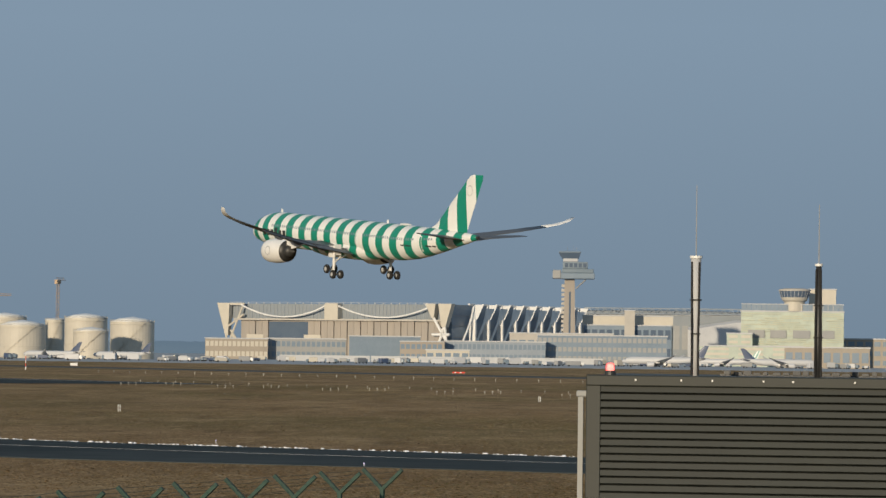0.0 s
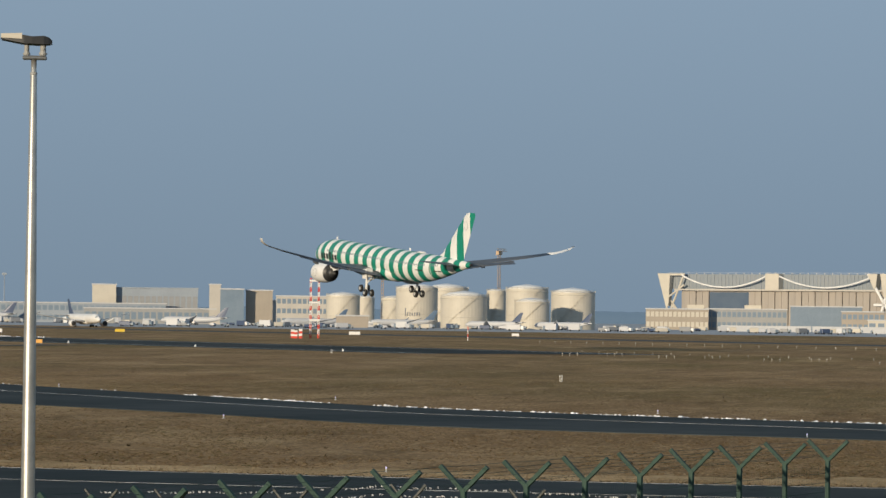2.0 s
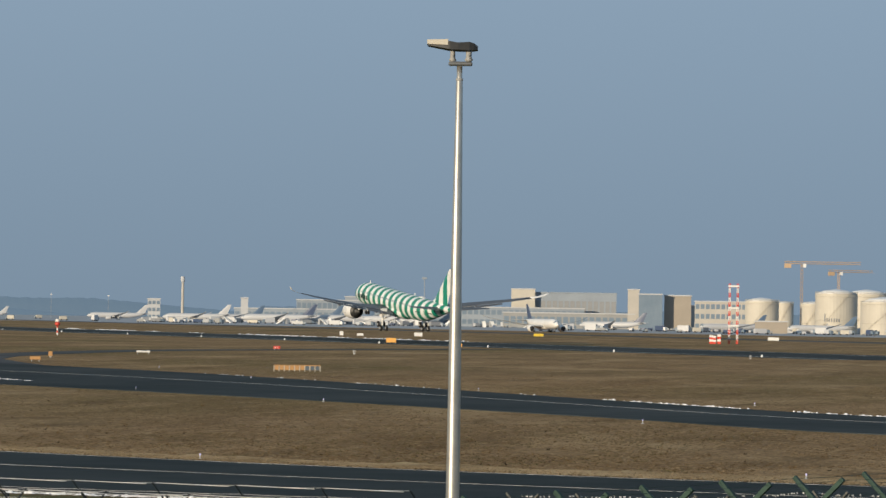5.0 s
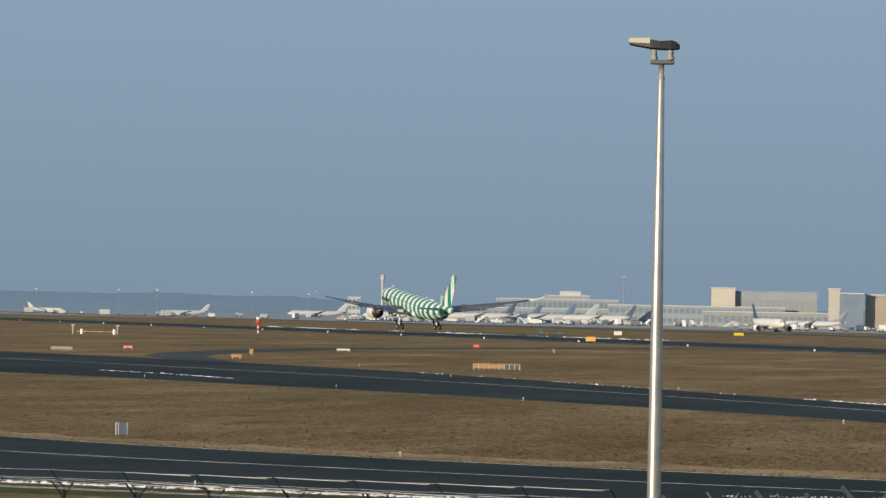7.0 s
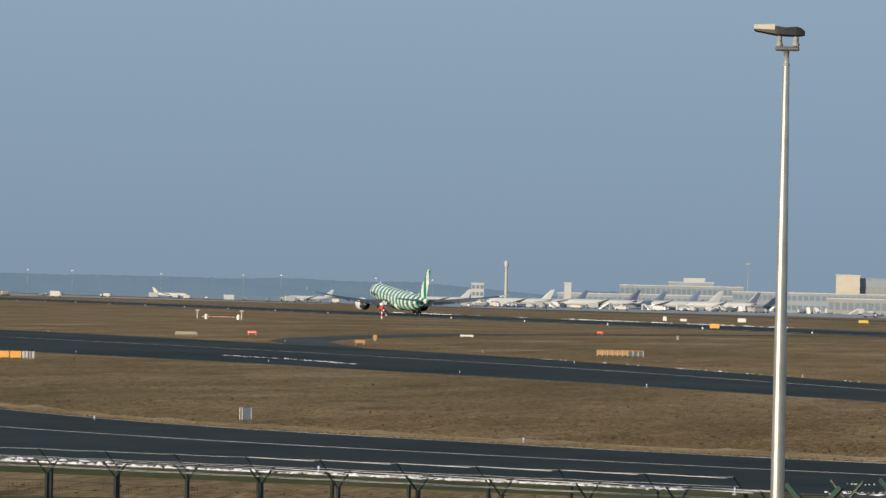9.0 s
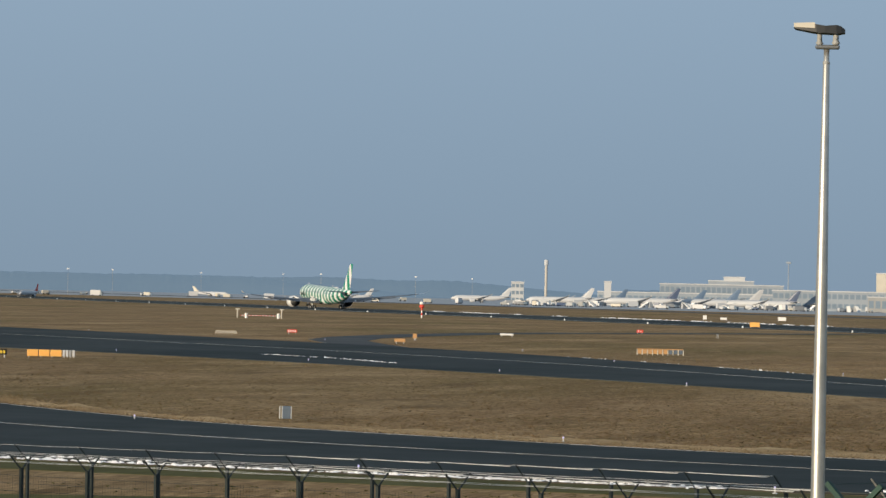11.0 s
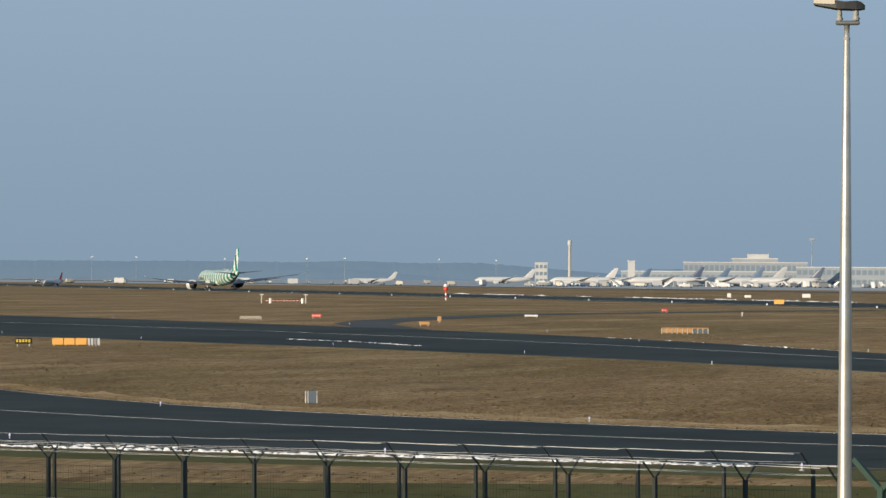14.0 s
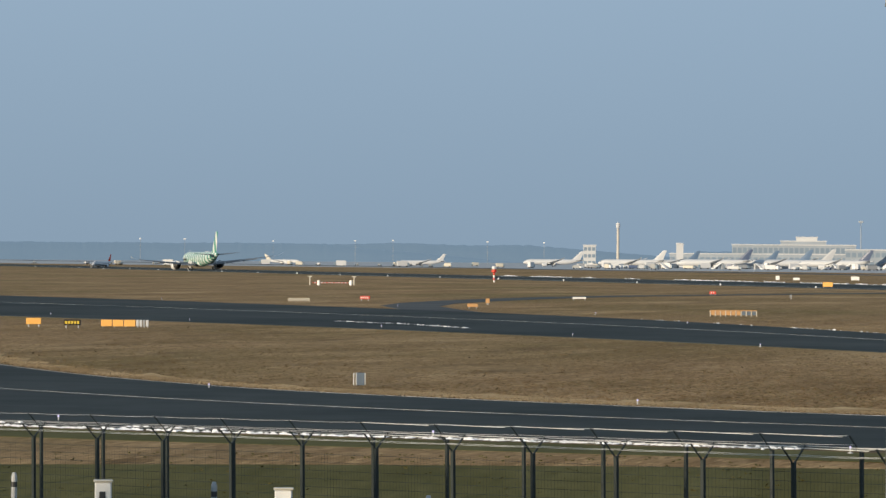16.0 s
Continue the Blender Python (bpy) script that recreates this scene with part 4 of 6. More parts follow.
        beam(bm, (-1.6, y - 4.3, knee), (-1.6, y - 26, 0), .8, .8, 6)
        beam(bm, (-1.6, y - 4.3, knee), (-1.6, y, knee - 6), .8, .8, 6)
        put("strut", bm, WHITE, "white raking side brace")
    bm = bmesh.new()
    box(bm, 3.5, 6, 8, W + 14, -.5, H - 1)
    put("side_wall", bm, HAZEGLASS, "blue-grey glazed side wall")
    for z in (8, 16, 24, 31):
        bm = bmesh.new()
        box(bm, 3.2, 3.5, 8, W + 14, z, z + .5)
        put("transom", bm, HAZEGREY)


def make_tower():
    """The tall control tower with stacked dark boxes under the cab."""
    ob = thing("control_tower", at(-2.05, 2450, 0, 0), "tall control tower with dark boxed head", "tower")
    bm = bmesh.new()
    loft(bm, [[(x0, 0, z), (x1, 0, z), (x1, 6.5, z), (x0, 6.5, z)] for z, x0, x1 in ((-.5, -5.6, 3.2), (30, -5.0, 2.6), (57, -4.6, 2.2))])
    shaft = part("shaft", bm, TANGREY, ob, "pale concrete tower shaft")
    bm = bmesh.new()
    box(bm, -1.6, -.3, -.12, .05, 6, 48)
    part("window_slot", bm, BLUEDOOR, shaft, "dark vertical window slot")
    bm = bmesh.new()
    for i in range(17):
        box(bm, -6.7, -4.2, 1, 5, 3 + i * 3.0, 4.9 + i * 3.0)
    tagged(part("stair_landing", bm, CONCRETE, shaft), kind="stuff")
    for what, x0, x1, z0, z1, mat in (("deck", -7.2, 15.7, 56.6, 60.6, HAZEGLASS), ("deck", -6.6, 15.0, 60.6, 63.4, GLASS), ("deck", -12.8, -7.2, 56.8, 62.6, SHEET),
                                      ("deck", -6.0, 11.0, 63.4, 68.2, GLASS), ("deck", -6.0, 4.4, 68.2, 70.4, PALEROOF)):
        bm = bmesh.new()
        box(bm, x0, x1, -6, 12, z0, z1, .4)
        part(what, bm, mat, ob)
    for k in range(5):
        bm = bmesh.new()
        box(bm, -4.6 + k * 3.1, -2.4 + k * 3.1, -6.15, -5.95, 64.4, 67.2)
        part("window", bm, BLUEDOOR, ob)
    bm = bmesh.new()
    loft(bm, [[(1 * x0, -7 + e, z), (x1, -7 + e, z), (x1, 10 - e, z), (x0, 10 - e, z)] for z, x0, x1, e in ((70.4, -6.4, 4.6, 1.5), (74.2, -8.6, 6.0, 0))])
    part("cab_glazing", bm, BLUEDOOR, ob, "dark glazed control cab")
    bm = bmesh.new()
    box(bm, -8.8, 6.2, -7.2, 10.2, 74.2, 75.2, .3)
    part("roof", bm, HAZEGLASS, ob)
    bm = bmesh.new()
    beam(bm, (3.0, -2, 50), (10.0, -2, 56.6), .5, .5, 6)
    part("brace", bm, HAZEGREY, ob)
    for x, h in ((-3, 3.2), (1, 4.5), (3.2, 2.6)):
        bm = bmesh.new()
        beam(bm, (x, 2, 75.2), (x, 2, 75.2 + h), .12, .08, 5)
        part("antenna", bm, HAZEGREY, ob)


def tank(az, d, r, h, label="cream cylindrical fuel storage tank", mark=False):
    ob = thing("fuel_tank", at(az, d), label, "tank", "tank farm")
    bm = bmesh.new()
    lathe(bm, [(r, -.3), (r, h * .33), (r + .12, h * .335), (r + .12, h * .345), (r, h * .35), (r, h * .92), (r + .25, h * .925), (r + .25, h * .94), (r, h * .945), (r, h)], 40)
    part("shell", bm, CREAM, ob, smooth=False)
    bm = bmesh.new()
    lathe(bm, [(r + .2, h), (r * .6, h + r * .16), (.1, h + r * .24)], 40)
    part("roof", bm, WHITE, ob, "shallow domed roof", smooth=True)
    bm = bmesh.new()
    for i in range(40):
        a, b = 2 * math.pi * i / 40, 2 * math.pi * (i + 1) / 40
        for z in (.55, 1.1):
            beam(bm, ((r + .1) * math.cos(a), (r + .1) * math.sin(a), h + z), ((r + .1) * math.cos(b), (r + .1) * math.sin(b), h + z), .06, .06, 4)
        beam(bm, ((r + .1) * math.cos(a), (r + .1) * math.sin(a), h), ((r + .1) * math.cos(a), (r + .1) * math.sin(a), h + 1.1), .06, .06, 4)
    part("guard_rail", bm, CREAM, ob)
    bm = bmesh.new()
    for i in range(26):       # stair winding up the shell
        a = radians(215 + i * 3.4)
        x, y, z = (r + .5) * math.cos(a), (r + .5) * math.sin(a), h * i / 26
        box(bm, x - .4, x + .4, y - .4, y + .4, z, z + .2)
    tagged(part("stair", bm, CONCRETE, ob), kind="stuff")
    if mark:
        bm = bmesh.new()
        for i in range(7):
            a = radians(238 + i * 6.5)
            x, y = (r + .12) * math.cos(a), (r + .12) * math.sin(a)
            h0, h1 = h * .3, h * (.5 if i == 0 else .39)
            beam(bm, (x, y, h0), (x, y, h1), .36, .36, 4)
        part("lettering", bm, HAZEGREY, ob, "grey lettering bars")


def crane(az, d, h, jib, turn, label="orange tower crane far behind the buildings"):
    ob = thing("tower_crane", at(az, d, 0, turn), label, "crane", "cranes")
    bm = bmesh.new()
    for sx in (-1, 1):
        for sy in (-1, 1):
            beam(bm, (sx * .8, sy * .8, 0), (sx * .8, sy * .8, h), .14, .14, 4)
    for i in range(int(h / 3)):
        beam(bm, (-1, -1, i * 3), (1, -1, i * 3 + 3), .15, .15, 4)
        beam(bm, (1, 1, i * 3), (-1, 1, i * 3 + 3), .15, .15, 4)
    part("mast", bm, CRANE, ob)
    bm = bmesh.new()
    for y, z in ((-.8, h), (.8, h), (0, h + 1.6)):
        beam(bm, (-jib * .3, y, z), (jib, y, z), .25, .2, 4)
    for i in range(int(jib * 1.3 / 3)):
        beam(bm, (-jib * .3 + i * 3, -.8, h), (-jib * .3 + i * 3 + 1.5, 0, h + 1.6), .14, .14, 4)
        beam(bm, (-jib * .3 + i * 3 + 1.5, 0, h + 1.6), (-jib * .3 + i * 3 + 3, .8, h), .14, .14, 4)
    part("jib", bm, CRANE, ob)
    bm = bmesh.new()
    box(bm, -jib * .3, -jib * .3 + 5, -1.2, 1.2, h - 3, h)
    part("counterweight", bm, CRANE, ob)
    bm = bmesh.new()
    box(bm, .8, 3, -1.2, 1.2, h - 2.6, h)
    part("cab", bm, WHITE, ob)


def make_far():
    make_hangar()
    make_tower()
    # low buildings before the hangar
    block(at(3.25, 2250), 39, 20, 12.6, BROWN, "low tan office block with bright window bands", floors=2, bays=14, glass=CREAM)
    block(at(2.15, 2260), 50, 24, 13, SHEET, "grey two-storey apron building", floors=2, bays=16)
    block(at(0.9, 2240), 44, 24, 15, HAZEGLASS, "blue-glazed apron building", floors=3, bays=12)
    block(at(.32, 2200), 26, 20, 12, BROWN, "low tan apron building", floors=2, bays=8)
    block(at(-.85, 2215), 62, 26, 12.5, HANGARGREY, "long low grey apron building", floors=2, bays=22)
    block(at(-2.55, 2230), 80, 26, 17, HAZEGLASS, "long blue-glazed terminal pier", floors=3, bays=26, glass=SHEET)
    block(at(-.1, 2160), 26, 14, 7, CREAM, "small cream apron shed", floors=1, bays=5)
    # pale blast fence along the apron's edge
    for az in (2.2, 1.5, .75, 0, -.75, -1.5, -2.2, 6.4, 7.1, 8.0):
        ob = thing("blast_fence", at(az, 2040), "low pale blue-grey blast fence panel", "fence", "blast fences")
        bm = bmesh.new()
        slab(bm, [(-13, 0), (13, 0), (13, .4), (-13, .4)], 0, 3.4)
        part("panel", bm, PALEROOF, ob)
        for x in (-12, -6, 0, 6, 12):
            bm = bmesh.new()
            beam(bm, (x, 1.6, 0), (x, .4, 3.2), .12, .12, 5)
            part("brace", bm, SHEET, ob)
    # behind and right of the tower
    block(at(-2.95, 2480), 62, 40, 32, CREAM, "cream flat-roofed terminal block")
    block(at(-2.95, 2470), 60, 9, 25.5, HAZEGLASS, "blue-glazed terminal front", floors=2, bays=12, glass=BLUEDOOR)
    block(at(-2.98, 2465), 7, 8, 35.5, CONCRETE, "pale concrete stair tower on the terminal")
    block(at(-1.9, 2300), 66, 26, 18.5, CONCRETE, "long cream terminal roof", floors=1, bays=12)
    hall = block(at(-3.65, 2750), 134, 60, 36, ROOFDARK, "far blue-grey hall under a lattice truss roof", floors=1, bays=20, glass=SHEET)
    for z in (36.9, 41.0):
        bm = bmesh.new()
        beam(bm, (-67, -1.5, z), (67, -1.5, z), .5, .5, 6)
        part("truss_chord", bm, HANGARGREY, hall)
    bm = bmesh.new()
    for k in range(22):
        x = -66 + k * 6
        beam(bm, (x, -1.5, 36.9), (x + 3, -1.5, 41), .35, .35, 5)
        beam(bm, (x + 3, -1.5, 41), (x + 6, -1.5, 36.9), .35, .35, 5)
    tagged(part("truss_web", bm, HANGARGREY, hall, "zigzag truss bars"), kind="stuff")
    bm = bmesh.new()
    loft(bm, [[(x, 0, 36.7), (x, 50, 36.7), (x, 50, z), (x, 0, z - 1.5)] for x, z in ((-67, 40.2), (-30, 40.7), (20, 40.4), (67, 39.6))])
    part("vault", bm, ROOFDARK, hall)
    bm = bmesh.new()
    loft(bm, [[(x, -8, 0), (x, -2, 0), (x, -2, z), (x, -8, z - 2)] for x, z in ((12, 27), (30, 30), (50, 33), (66, 34.5))])
    part("side_roof", bm, PALEROOF, hall, "pale curved side roof")
    office = block(at(-5.55, 2000), 56.5, 40, 30.5, PALEGREEN, "pale green office building with banded louvre facade")
    rnd = random.Random(61)
    bm = bmesh.new()
    for k in range(24):       # irregular horizontal louvre bands
        z = 2.0 + k * 1.18
        x = -28
        while x < 28:
            w = rnd.uniform(4, 17)
            if rnd.random() < .68:
                box(bm, x, min(28, x + w), -.5 - .12 * rnd.random(), .05, z, z + rnd.uniform(.3, .62))
            x += w + rnd.uniform(.2, 2)
    tagged(part("louvre", bm, PALELOUVRE, office, "pale cream louvre bands"), kind="stuff")
    for x0, x1 in ((-24.4, -15.2), (-12.2, -3.2), (.3, 9.8), (16.2, 23.2)):
        bm = bmesh.new()
        box(bm, x0, x1, -.75, .05, 16.0, 20.4)
        part("window", bm, SHEET, office, "grey louvred window field")
    for k in range(20):
        bm = bmesh.new()
        box(bm, -28 + k * 2.8, -28 + k * 2.8 + 2.6, -.4, -.1, 31.2, 34.6)
        part("parapet_panel", bm, HAZEGLASS if k not in (10, 11, 14) else CONCRETE, office)
    bm = bmesh.new()
    box(bm, -28.3, 28.3, -.5, 0, 34.6, 35.0)
    part("parapet_rail", bm, PALEROOF, office)
    block(at(-4.72, 1990), 14, 30, 18, PALEGREEN, "lower pale green glazed wing", floors=6, bays=2, glass=CREAM)
    block(at(-4.9, 1975), 56, 12, 11, PALEGREEN, "low pale green pier with cream bands", floors=4, bays=3, glass=CREAM)
    block(at(-6.02, 2020), 15, 20, 43.2, CREAM, "cream rooftop plant block")
    ob = thing("control_tower", at(-5.58, 2004, 31), "round glazed apron control cab on the roof", "tower")
    bm = bmesh.new()
    lathe(bm, [(5.6, 0), (5.6, 5), (7.0, 6.2), (7.6, 7.6)], 24)
    part("base", bm, CREAM, ob)
    bm = bmesh.new()
    lathe(bm, [(7.6, 7.6), (8.5, 11.2)], 24)
    part("cab_glazing", bm, BLUEDOOR, ob, "dark band of sloping cab windows")
    for k in range(24):
        a = 2 * math.pi * k / 24
        bm = bmesh.new()
        beam(bm, (7.62 * math.cos(a), 7.62 * math.sin(a), 7.6), (8.52 * math.cos(a), 8.52 * math.sin(a), 11.2), .1, .1, 4)
        part("mullion", bm, PALEROOF, ob)
    bm = bmesh.new()
    lathe(bm, [(8.8, 11.2), (8.8, 12.0), (6, 12.6), (.1, 12.8)], 24)
    part("roof", bm, CONCRETE, ob)
    block(at(-6.75, 2050), 34, 26, 16, BROWN, "tan apron building", floors=3, bays=7)
    block(at(-6.1, 1880), 44, 16, 10.5, BROWN, "low tan apron hall", floors=1, bays=9)
    # tank farm
    for az, d, r, h, mk in ((7.38, 2000, 11.6, 22, True), (6.9, 2060, 12.2, 22.5, False), (6.63, 1950, 12.6, 17.5, False), (6.12, 2080, 5.5, 21.5, False), (5.63, 2040, 12.0, 22.5, False),
                            (5.55, 1960, 9.5, 15, False), (4.9, 2000, 12.2, 20.5, False), (8.55, 2040, 9.5, 17.5, False), (7.75, 2060, 7, 16.5, False), (8.2, 2120, 5.5, 17, False)):
        tank(az, d, r, h, mark=mk)
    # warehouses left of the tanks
    block(at(10.31, 2150), 14, 14, 21, HAZEGLASS, "blue-glazed warehouse block")
    block(at(9.88, 2160), 16, 14, 20.5, BROWN, "tan windowless warehouse block")
    block(at(9.2, 2100), 30, 20, 17, CONCRETE, "white three-storey building with window bands", floors=3, bays=10)
    block(at(9.3, 2250), 60, 30, 15, SHEET, "low grey-blue warehouse hall")
    block(at(8.4, 1900), 17, 8, 6, BROWN, "tan loading shed")
    block(at(10.58, 2200), 7, 10, 24, CONCRETE, "pale concrete stair tower")
    block(at(11.5, 2290), 52, 40, 22, HANGARGREY, "long pale grey hangar", roof=HANGARGREY, floors=1, bays=14, glass=HAZEGREY)
    block(at(12.33, 2285), 15, 12, 24, CREAM, "cream stair tower of the hangar")
    block(at(12.75, 2260), 110, 20, 12, HANGARGREY, "long pale terminal pier", floors=2, bays=30)
    block(at(11.6, 2200), 80, 16, 9, SHEET, "low grey pier", floors=1, bays=20)
    # terminal behind the parked aircraft
    block(at(14.95, 2700), 92, 40, 16.5, HANGARGREY, "long pale terminal with banded glazing", floors=2, bays=24)
    block(at(14.85, 2640), 190, 30, 9.5, HANGARGREY, "low pale terminal pier with windows", floors=1, bays=44)
    block(at(14.8, 2720), 34, 30, 19.5, HANGARGREY, "white terminal upper storey", floors=1, bays=8)
    block(at(14.75, 2730), 16, 24, 22.5, PALEROOF, "white terminal roof pavilion", floors=1, bays=4)
    block(at(18.18, 2600), 9, 10, 15, PALEROOF, "small grey apron building", floors=3, bays=3)
    block(at(16.75, 2560), 5, 6, 16.5, PALEROOF, "white stair tower")
    for az, d, h in ((17.73, 2750, 33.2), ):
        ob = thing("control_tower", at(az, d), "slim white radar tower", "tower")
        bm = bmesh.new()
        lathe(bm, [(1.15, -.5), (1.0, h * .86)], 16)
        part("shaft", bm, CONCRETE, ob)
        bm = bmesh.new()
        lathe(bm, [(1.0, h * .86), (1.6, h * .89), (1.6, h * .97), (1.2, h)], 16)
        part("head", bm, PALEROOF, ob)
    for az, d, h in ((13.9, 2650, 33), (5.0, 2300, 22), (-6.3, 2100, 34)):
        ob = thing("light_mast", at(az, d), "tall grey apron floodlight mast", "mast", "apron masts")
        bm = bmesh.new()
        beam(bm, (0, 0, 0), (0, 0, h), .45, .3, 8)
        part("pole", bm, HANGARGREY, ob)
        bm = bmesh.new()
        box(bm, -1.8, 1.8, -1.2, 1.2, h, h + 1.6, .2)
        part("lamp_head", bm, HANGARGREY, ob)
    for i, az in enumerate((21.3, 21.9, 23.2, 24.6, 19.8, 18.9, 25.3)):
        ob = thing("light_mast", at(az, 2500 + 120 * (i % 3)), "thin apron floodlight mast", "mast", "apron masts")
        bm = bmesh.new()
        beam(bm, (0, 0, 0), (0, 0, 17), .14, .1, 6)
        part("pole", bm, HAZEGREY, ob)
        bm = bmesh.new()
        box(bm, -.7, .7, -.4, .4, 17, 17.8, .1)
        part("lamp_head", bm, WHITE, ob)
    crane(7.93, 2600, 48, 42, 0)
    crane(6.08, 2700, 56, 10, 60)
    crane(7.35, 3000, 48, 30, 20)
    # apron vehicles
    rnd = random.Random(4)
    for i in range(110):
        az = rnd.choice((rnd.uniform(3.9, 12), rnd.uniform(-6.5, 4), rnd.uniform(12, 18.5)))
        d = rnd.uniform(1720, 1950) if az < 12 else rnd.uniform(2000, 2300)
        mt = rnd.choice((FARWHITE, FARWHITE, GREY, NAVY, CREAM, HAZEGREY, SHEET, FARWHITE))
        ob = thing("service_van", at(az, d, 0, rnd.uniform(-60, 60)), "%s apron service vehicle" % mt.name.split("_")[0], "vehicle", "apron vehicles")
        L, h = rnd.uniform(4.5, 9), rnd.uniform(1.9, 3.3)
        bm = bmesh.new()
        box(bm, -L / 2, L / 2 - 1.6, -1.1, 1.1, .5, h, .15)
        part("body", bm, mt, ob)
        bm = bmesh.new()
        box(bm, L / 2 - 1.58, L / 2, -1.05, 1.05, .5, h * .8, .2)
        part("cab", bm, GLASS if i % 3 else WHITE, ob)
        for sx in (-L * .33, L * .33):
            for sy in (-.95, .95):
                bm = bmesh.new()
                beam(bm, (sx, sy - .15, .45), (sx, sy + .15, .45), .45, .45, 10)
                part("wheel", bm, RUBBER, ob)
    # baggage tugs, carts and small trucks that crowd the aprons
    kinds = []
    for mt, L, h in ((FARWHITE, 3.2, 1.7), (CREAM, 5.5, 2.6), (SHEET, 2.6, 1.5), (FARWHITE, 7.5, 3.6), (NAVY, 4.2, 1.6), (YELLOW, 3.0, 1.8)):
        ob = thing("apron_truck", at(0, 2010), "%s small apron truck beside the stands" % mt.name.split("_")[0], "vehicle", "small apron trucks")
        bm = bmesh.new()
        box(bm, -L / 2, L / 2 - 1.2, -1, 1, .5, h, .12)
        part("body", bm, mt, ob)
        bm = bmesh.new()
        box(bm, L / 2 - 1.19, L / 2, -.95, .95, .45, max(1.5, h * .7), .15)
        part("cab", bm, GLASS, ob)
        for sx in (-L * .3, L * .3):
            bm = bmesh.new()
            beam(bm, (sx, -1.02, .4), (sx, 1.02, .4), .4, .4, 8)
            part("axle", bm, RUBBER, ob)
        kinds.append(ob)
    for i in range(190):
        az = rnd.choice((rnd.uniform(-7, 4), rnd.uniform(3.5, 12.2), rnd.uniform(11.5, 18), rnd.uniform(12, 27)))
        d = rnd.uniform(1780, 2040) if az < 12 else rnd.uniform(2150, 2500)
        m = at(az, d, 0, rnd.choice((rnd.uniform(-25, 25), rnd.uniform(150, 210), rnd.uniform(0, 360))))
        if i < len(kinds):
            kinds[i].matrix_basis = m
        else:
            copy_thing(kinds[rnd.choice((0, 0, 1, 2, 3, 3, 4, 2))], m)
    # stairs and blast barriers by the gates
    for i in range(14):
        az = rnd.uniform(12.2, 17)
        ob = thing("boarding_stairs", at(az, rnd.uniform(2150, 2250), 0, rnd.uniform(0, 180)), "white mobile boarding stairs", "stairs", "apron stairs")
        bm = bmesh.new()
        for k in range(8):
            box(bm, k * .8, k * .8 + .8, -1, 1, k * .45, k * .45 + .5)
        tagged(part("flight", bm, WHITE, ob), kind="stuff")
        bm = bmesh.new()
        box(bm, 6.4, 8, -1.1, 1.1, 0, 3.6)
        part("tower", bm, GREY, ob)
    # forest on the horizon, its blue haze painted as emission
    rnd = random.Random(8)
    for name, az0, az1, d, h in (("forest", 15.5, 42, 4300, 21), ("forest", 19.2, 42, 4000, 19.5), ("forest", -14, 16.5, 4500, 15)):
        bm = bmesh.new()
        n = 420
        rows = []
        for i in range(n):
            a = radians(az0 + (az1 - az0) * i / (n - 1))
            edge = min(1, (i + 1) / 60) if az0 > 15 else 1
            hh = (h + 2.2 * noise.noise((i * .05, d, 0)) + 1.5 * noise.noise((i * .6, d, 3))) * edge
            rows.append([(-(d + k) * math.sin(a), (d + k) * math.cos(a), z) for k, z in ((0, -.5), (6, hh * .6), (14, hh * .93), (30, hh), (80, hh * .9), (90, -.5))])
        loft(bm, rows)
        tagged(part(name, bm, FOREST), "far belt of woodland glowing with painted haze", "forest", kind="stuff")


make_far()


# ---------------------------------------------------------------- airfield furniture
def sign(x, y, w, h, mat, label, legs=True, bars=0, d=.25, turn=None):
    """A low airfield sign on short legs, facing the viewer."""
    az = math.degrees(math.atan2(-x, y))
    ob = thing("airfield_sign", pose(x, y, 0, 0, 0, az if turn is None else turn), label if len(label.split()) > 3 else label + " in the grass", "sign", "airfield signs")
    bm = bmesh.new()
    box(bm, -w / 2, w / 2, 0, d, .25, .25 + h, .03)
    part("panel", bm, mat, ob)
    for i in range(max(2, int(w / 2))):
        bm = bmesh.new()
        xx = -w / 2 + .2 + (w - .4) * i / (max(2, int(w / 2)) - 1)
        beam(bm, (xx, d / 2, 0), (xx, d / 2, .26), .05, .05, 6)
        part("leg", bm, GREY, ob)
    for i in range(bars):
        bm = bmesh.new()
        xx = -w / 2 + w * (i + .7) / (bars + .6)
        box(bm, xx - w * .06, xx + w * .06, -.03, .004, .25 + h * .25, .25 + h * .75)
        part("lettering", bm, WHITE if mat is RED else YELLOW if mat is RUBBER else DARK, ob)
    return ob


def rack(x, y, w, h, mats, label):
    """A row of upright boards seen between posts: a sign from behind."""
    az = math.degrees(math.atan2(-x, y))
    ob = thing("airfield_sign", pose(x, y, 0, 0, 0, az), label, "sign", "airfield signs")
    n = 9
    for i in range(n + 1):
        bm = bmesh.new()
        xx = -w / 2 + w * i / n
        box(bm, xx - .045, xx + .045, -.1, .1, 0, h)
        part("post", bm, CREAM, ob)
    for i in range(n):
        bm = bmesh.new()
        box(bm, -w / 2 + w * i / n + .08, -w / 2 + w * (i + 1) / n - .08, .0, .06, .15, h * .95)
        part("panel", bm, mats[0] if i < 6 else mats[1], ob)
    bm = bmesh.new()
    box(bm, -w / 2, w / 2, -.08, .08, h, h + .08)
    part("rail", bm, mats[0], ob)


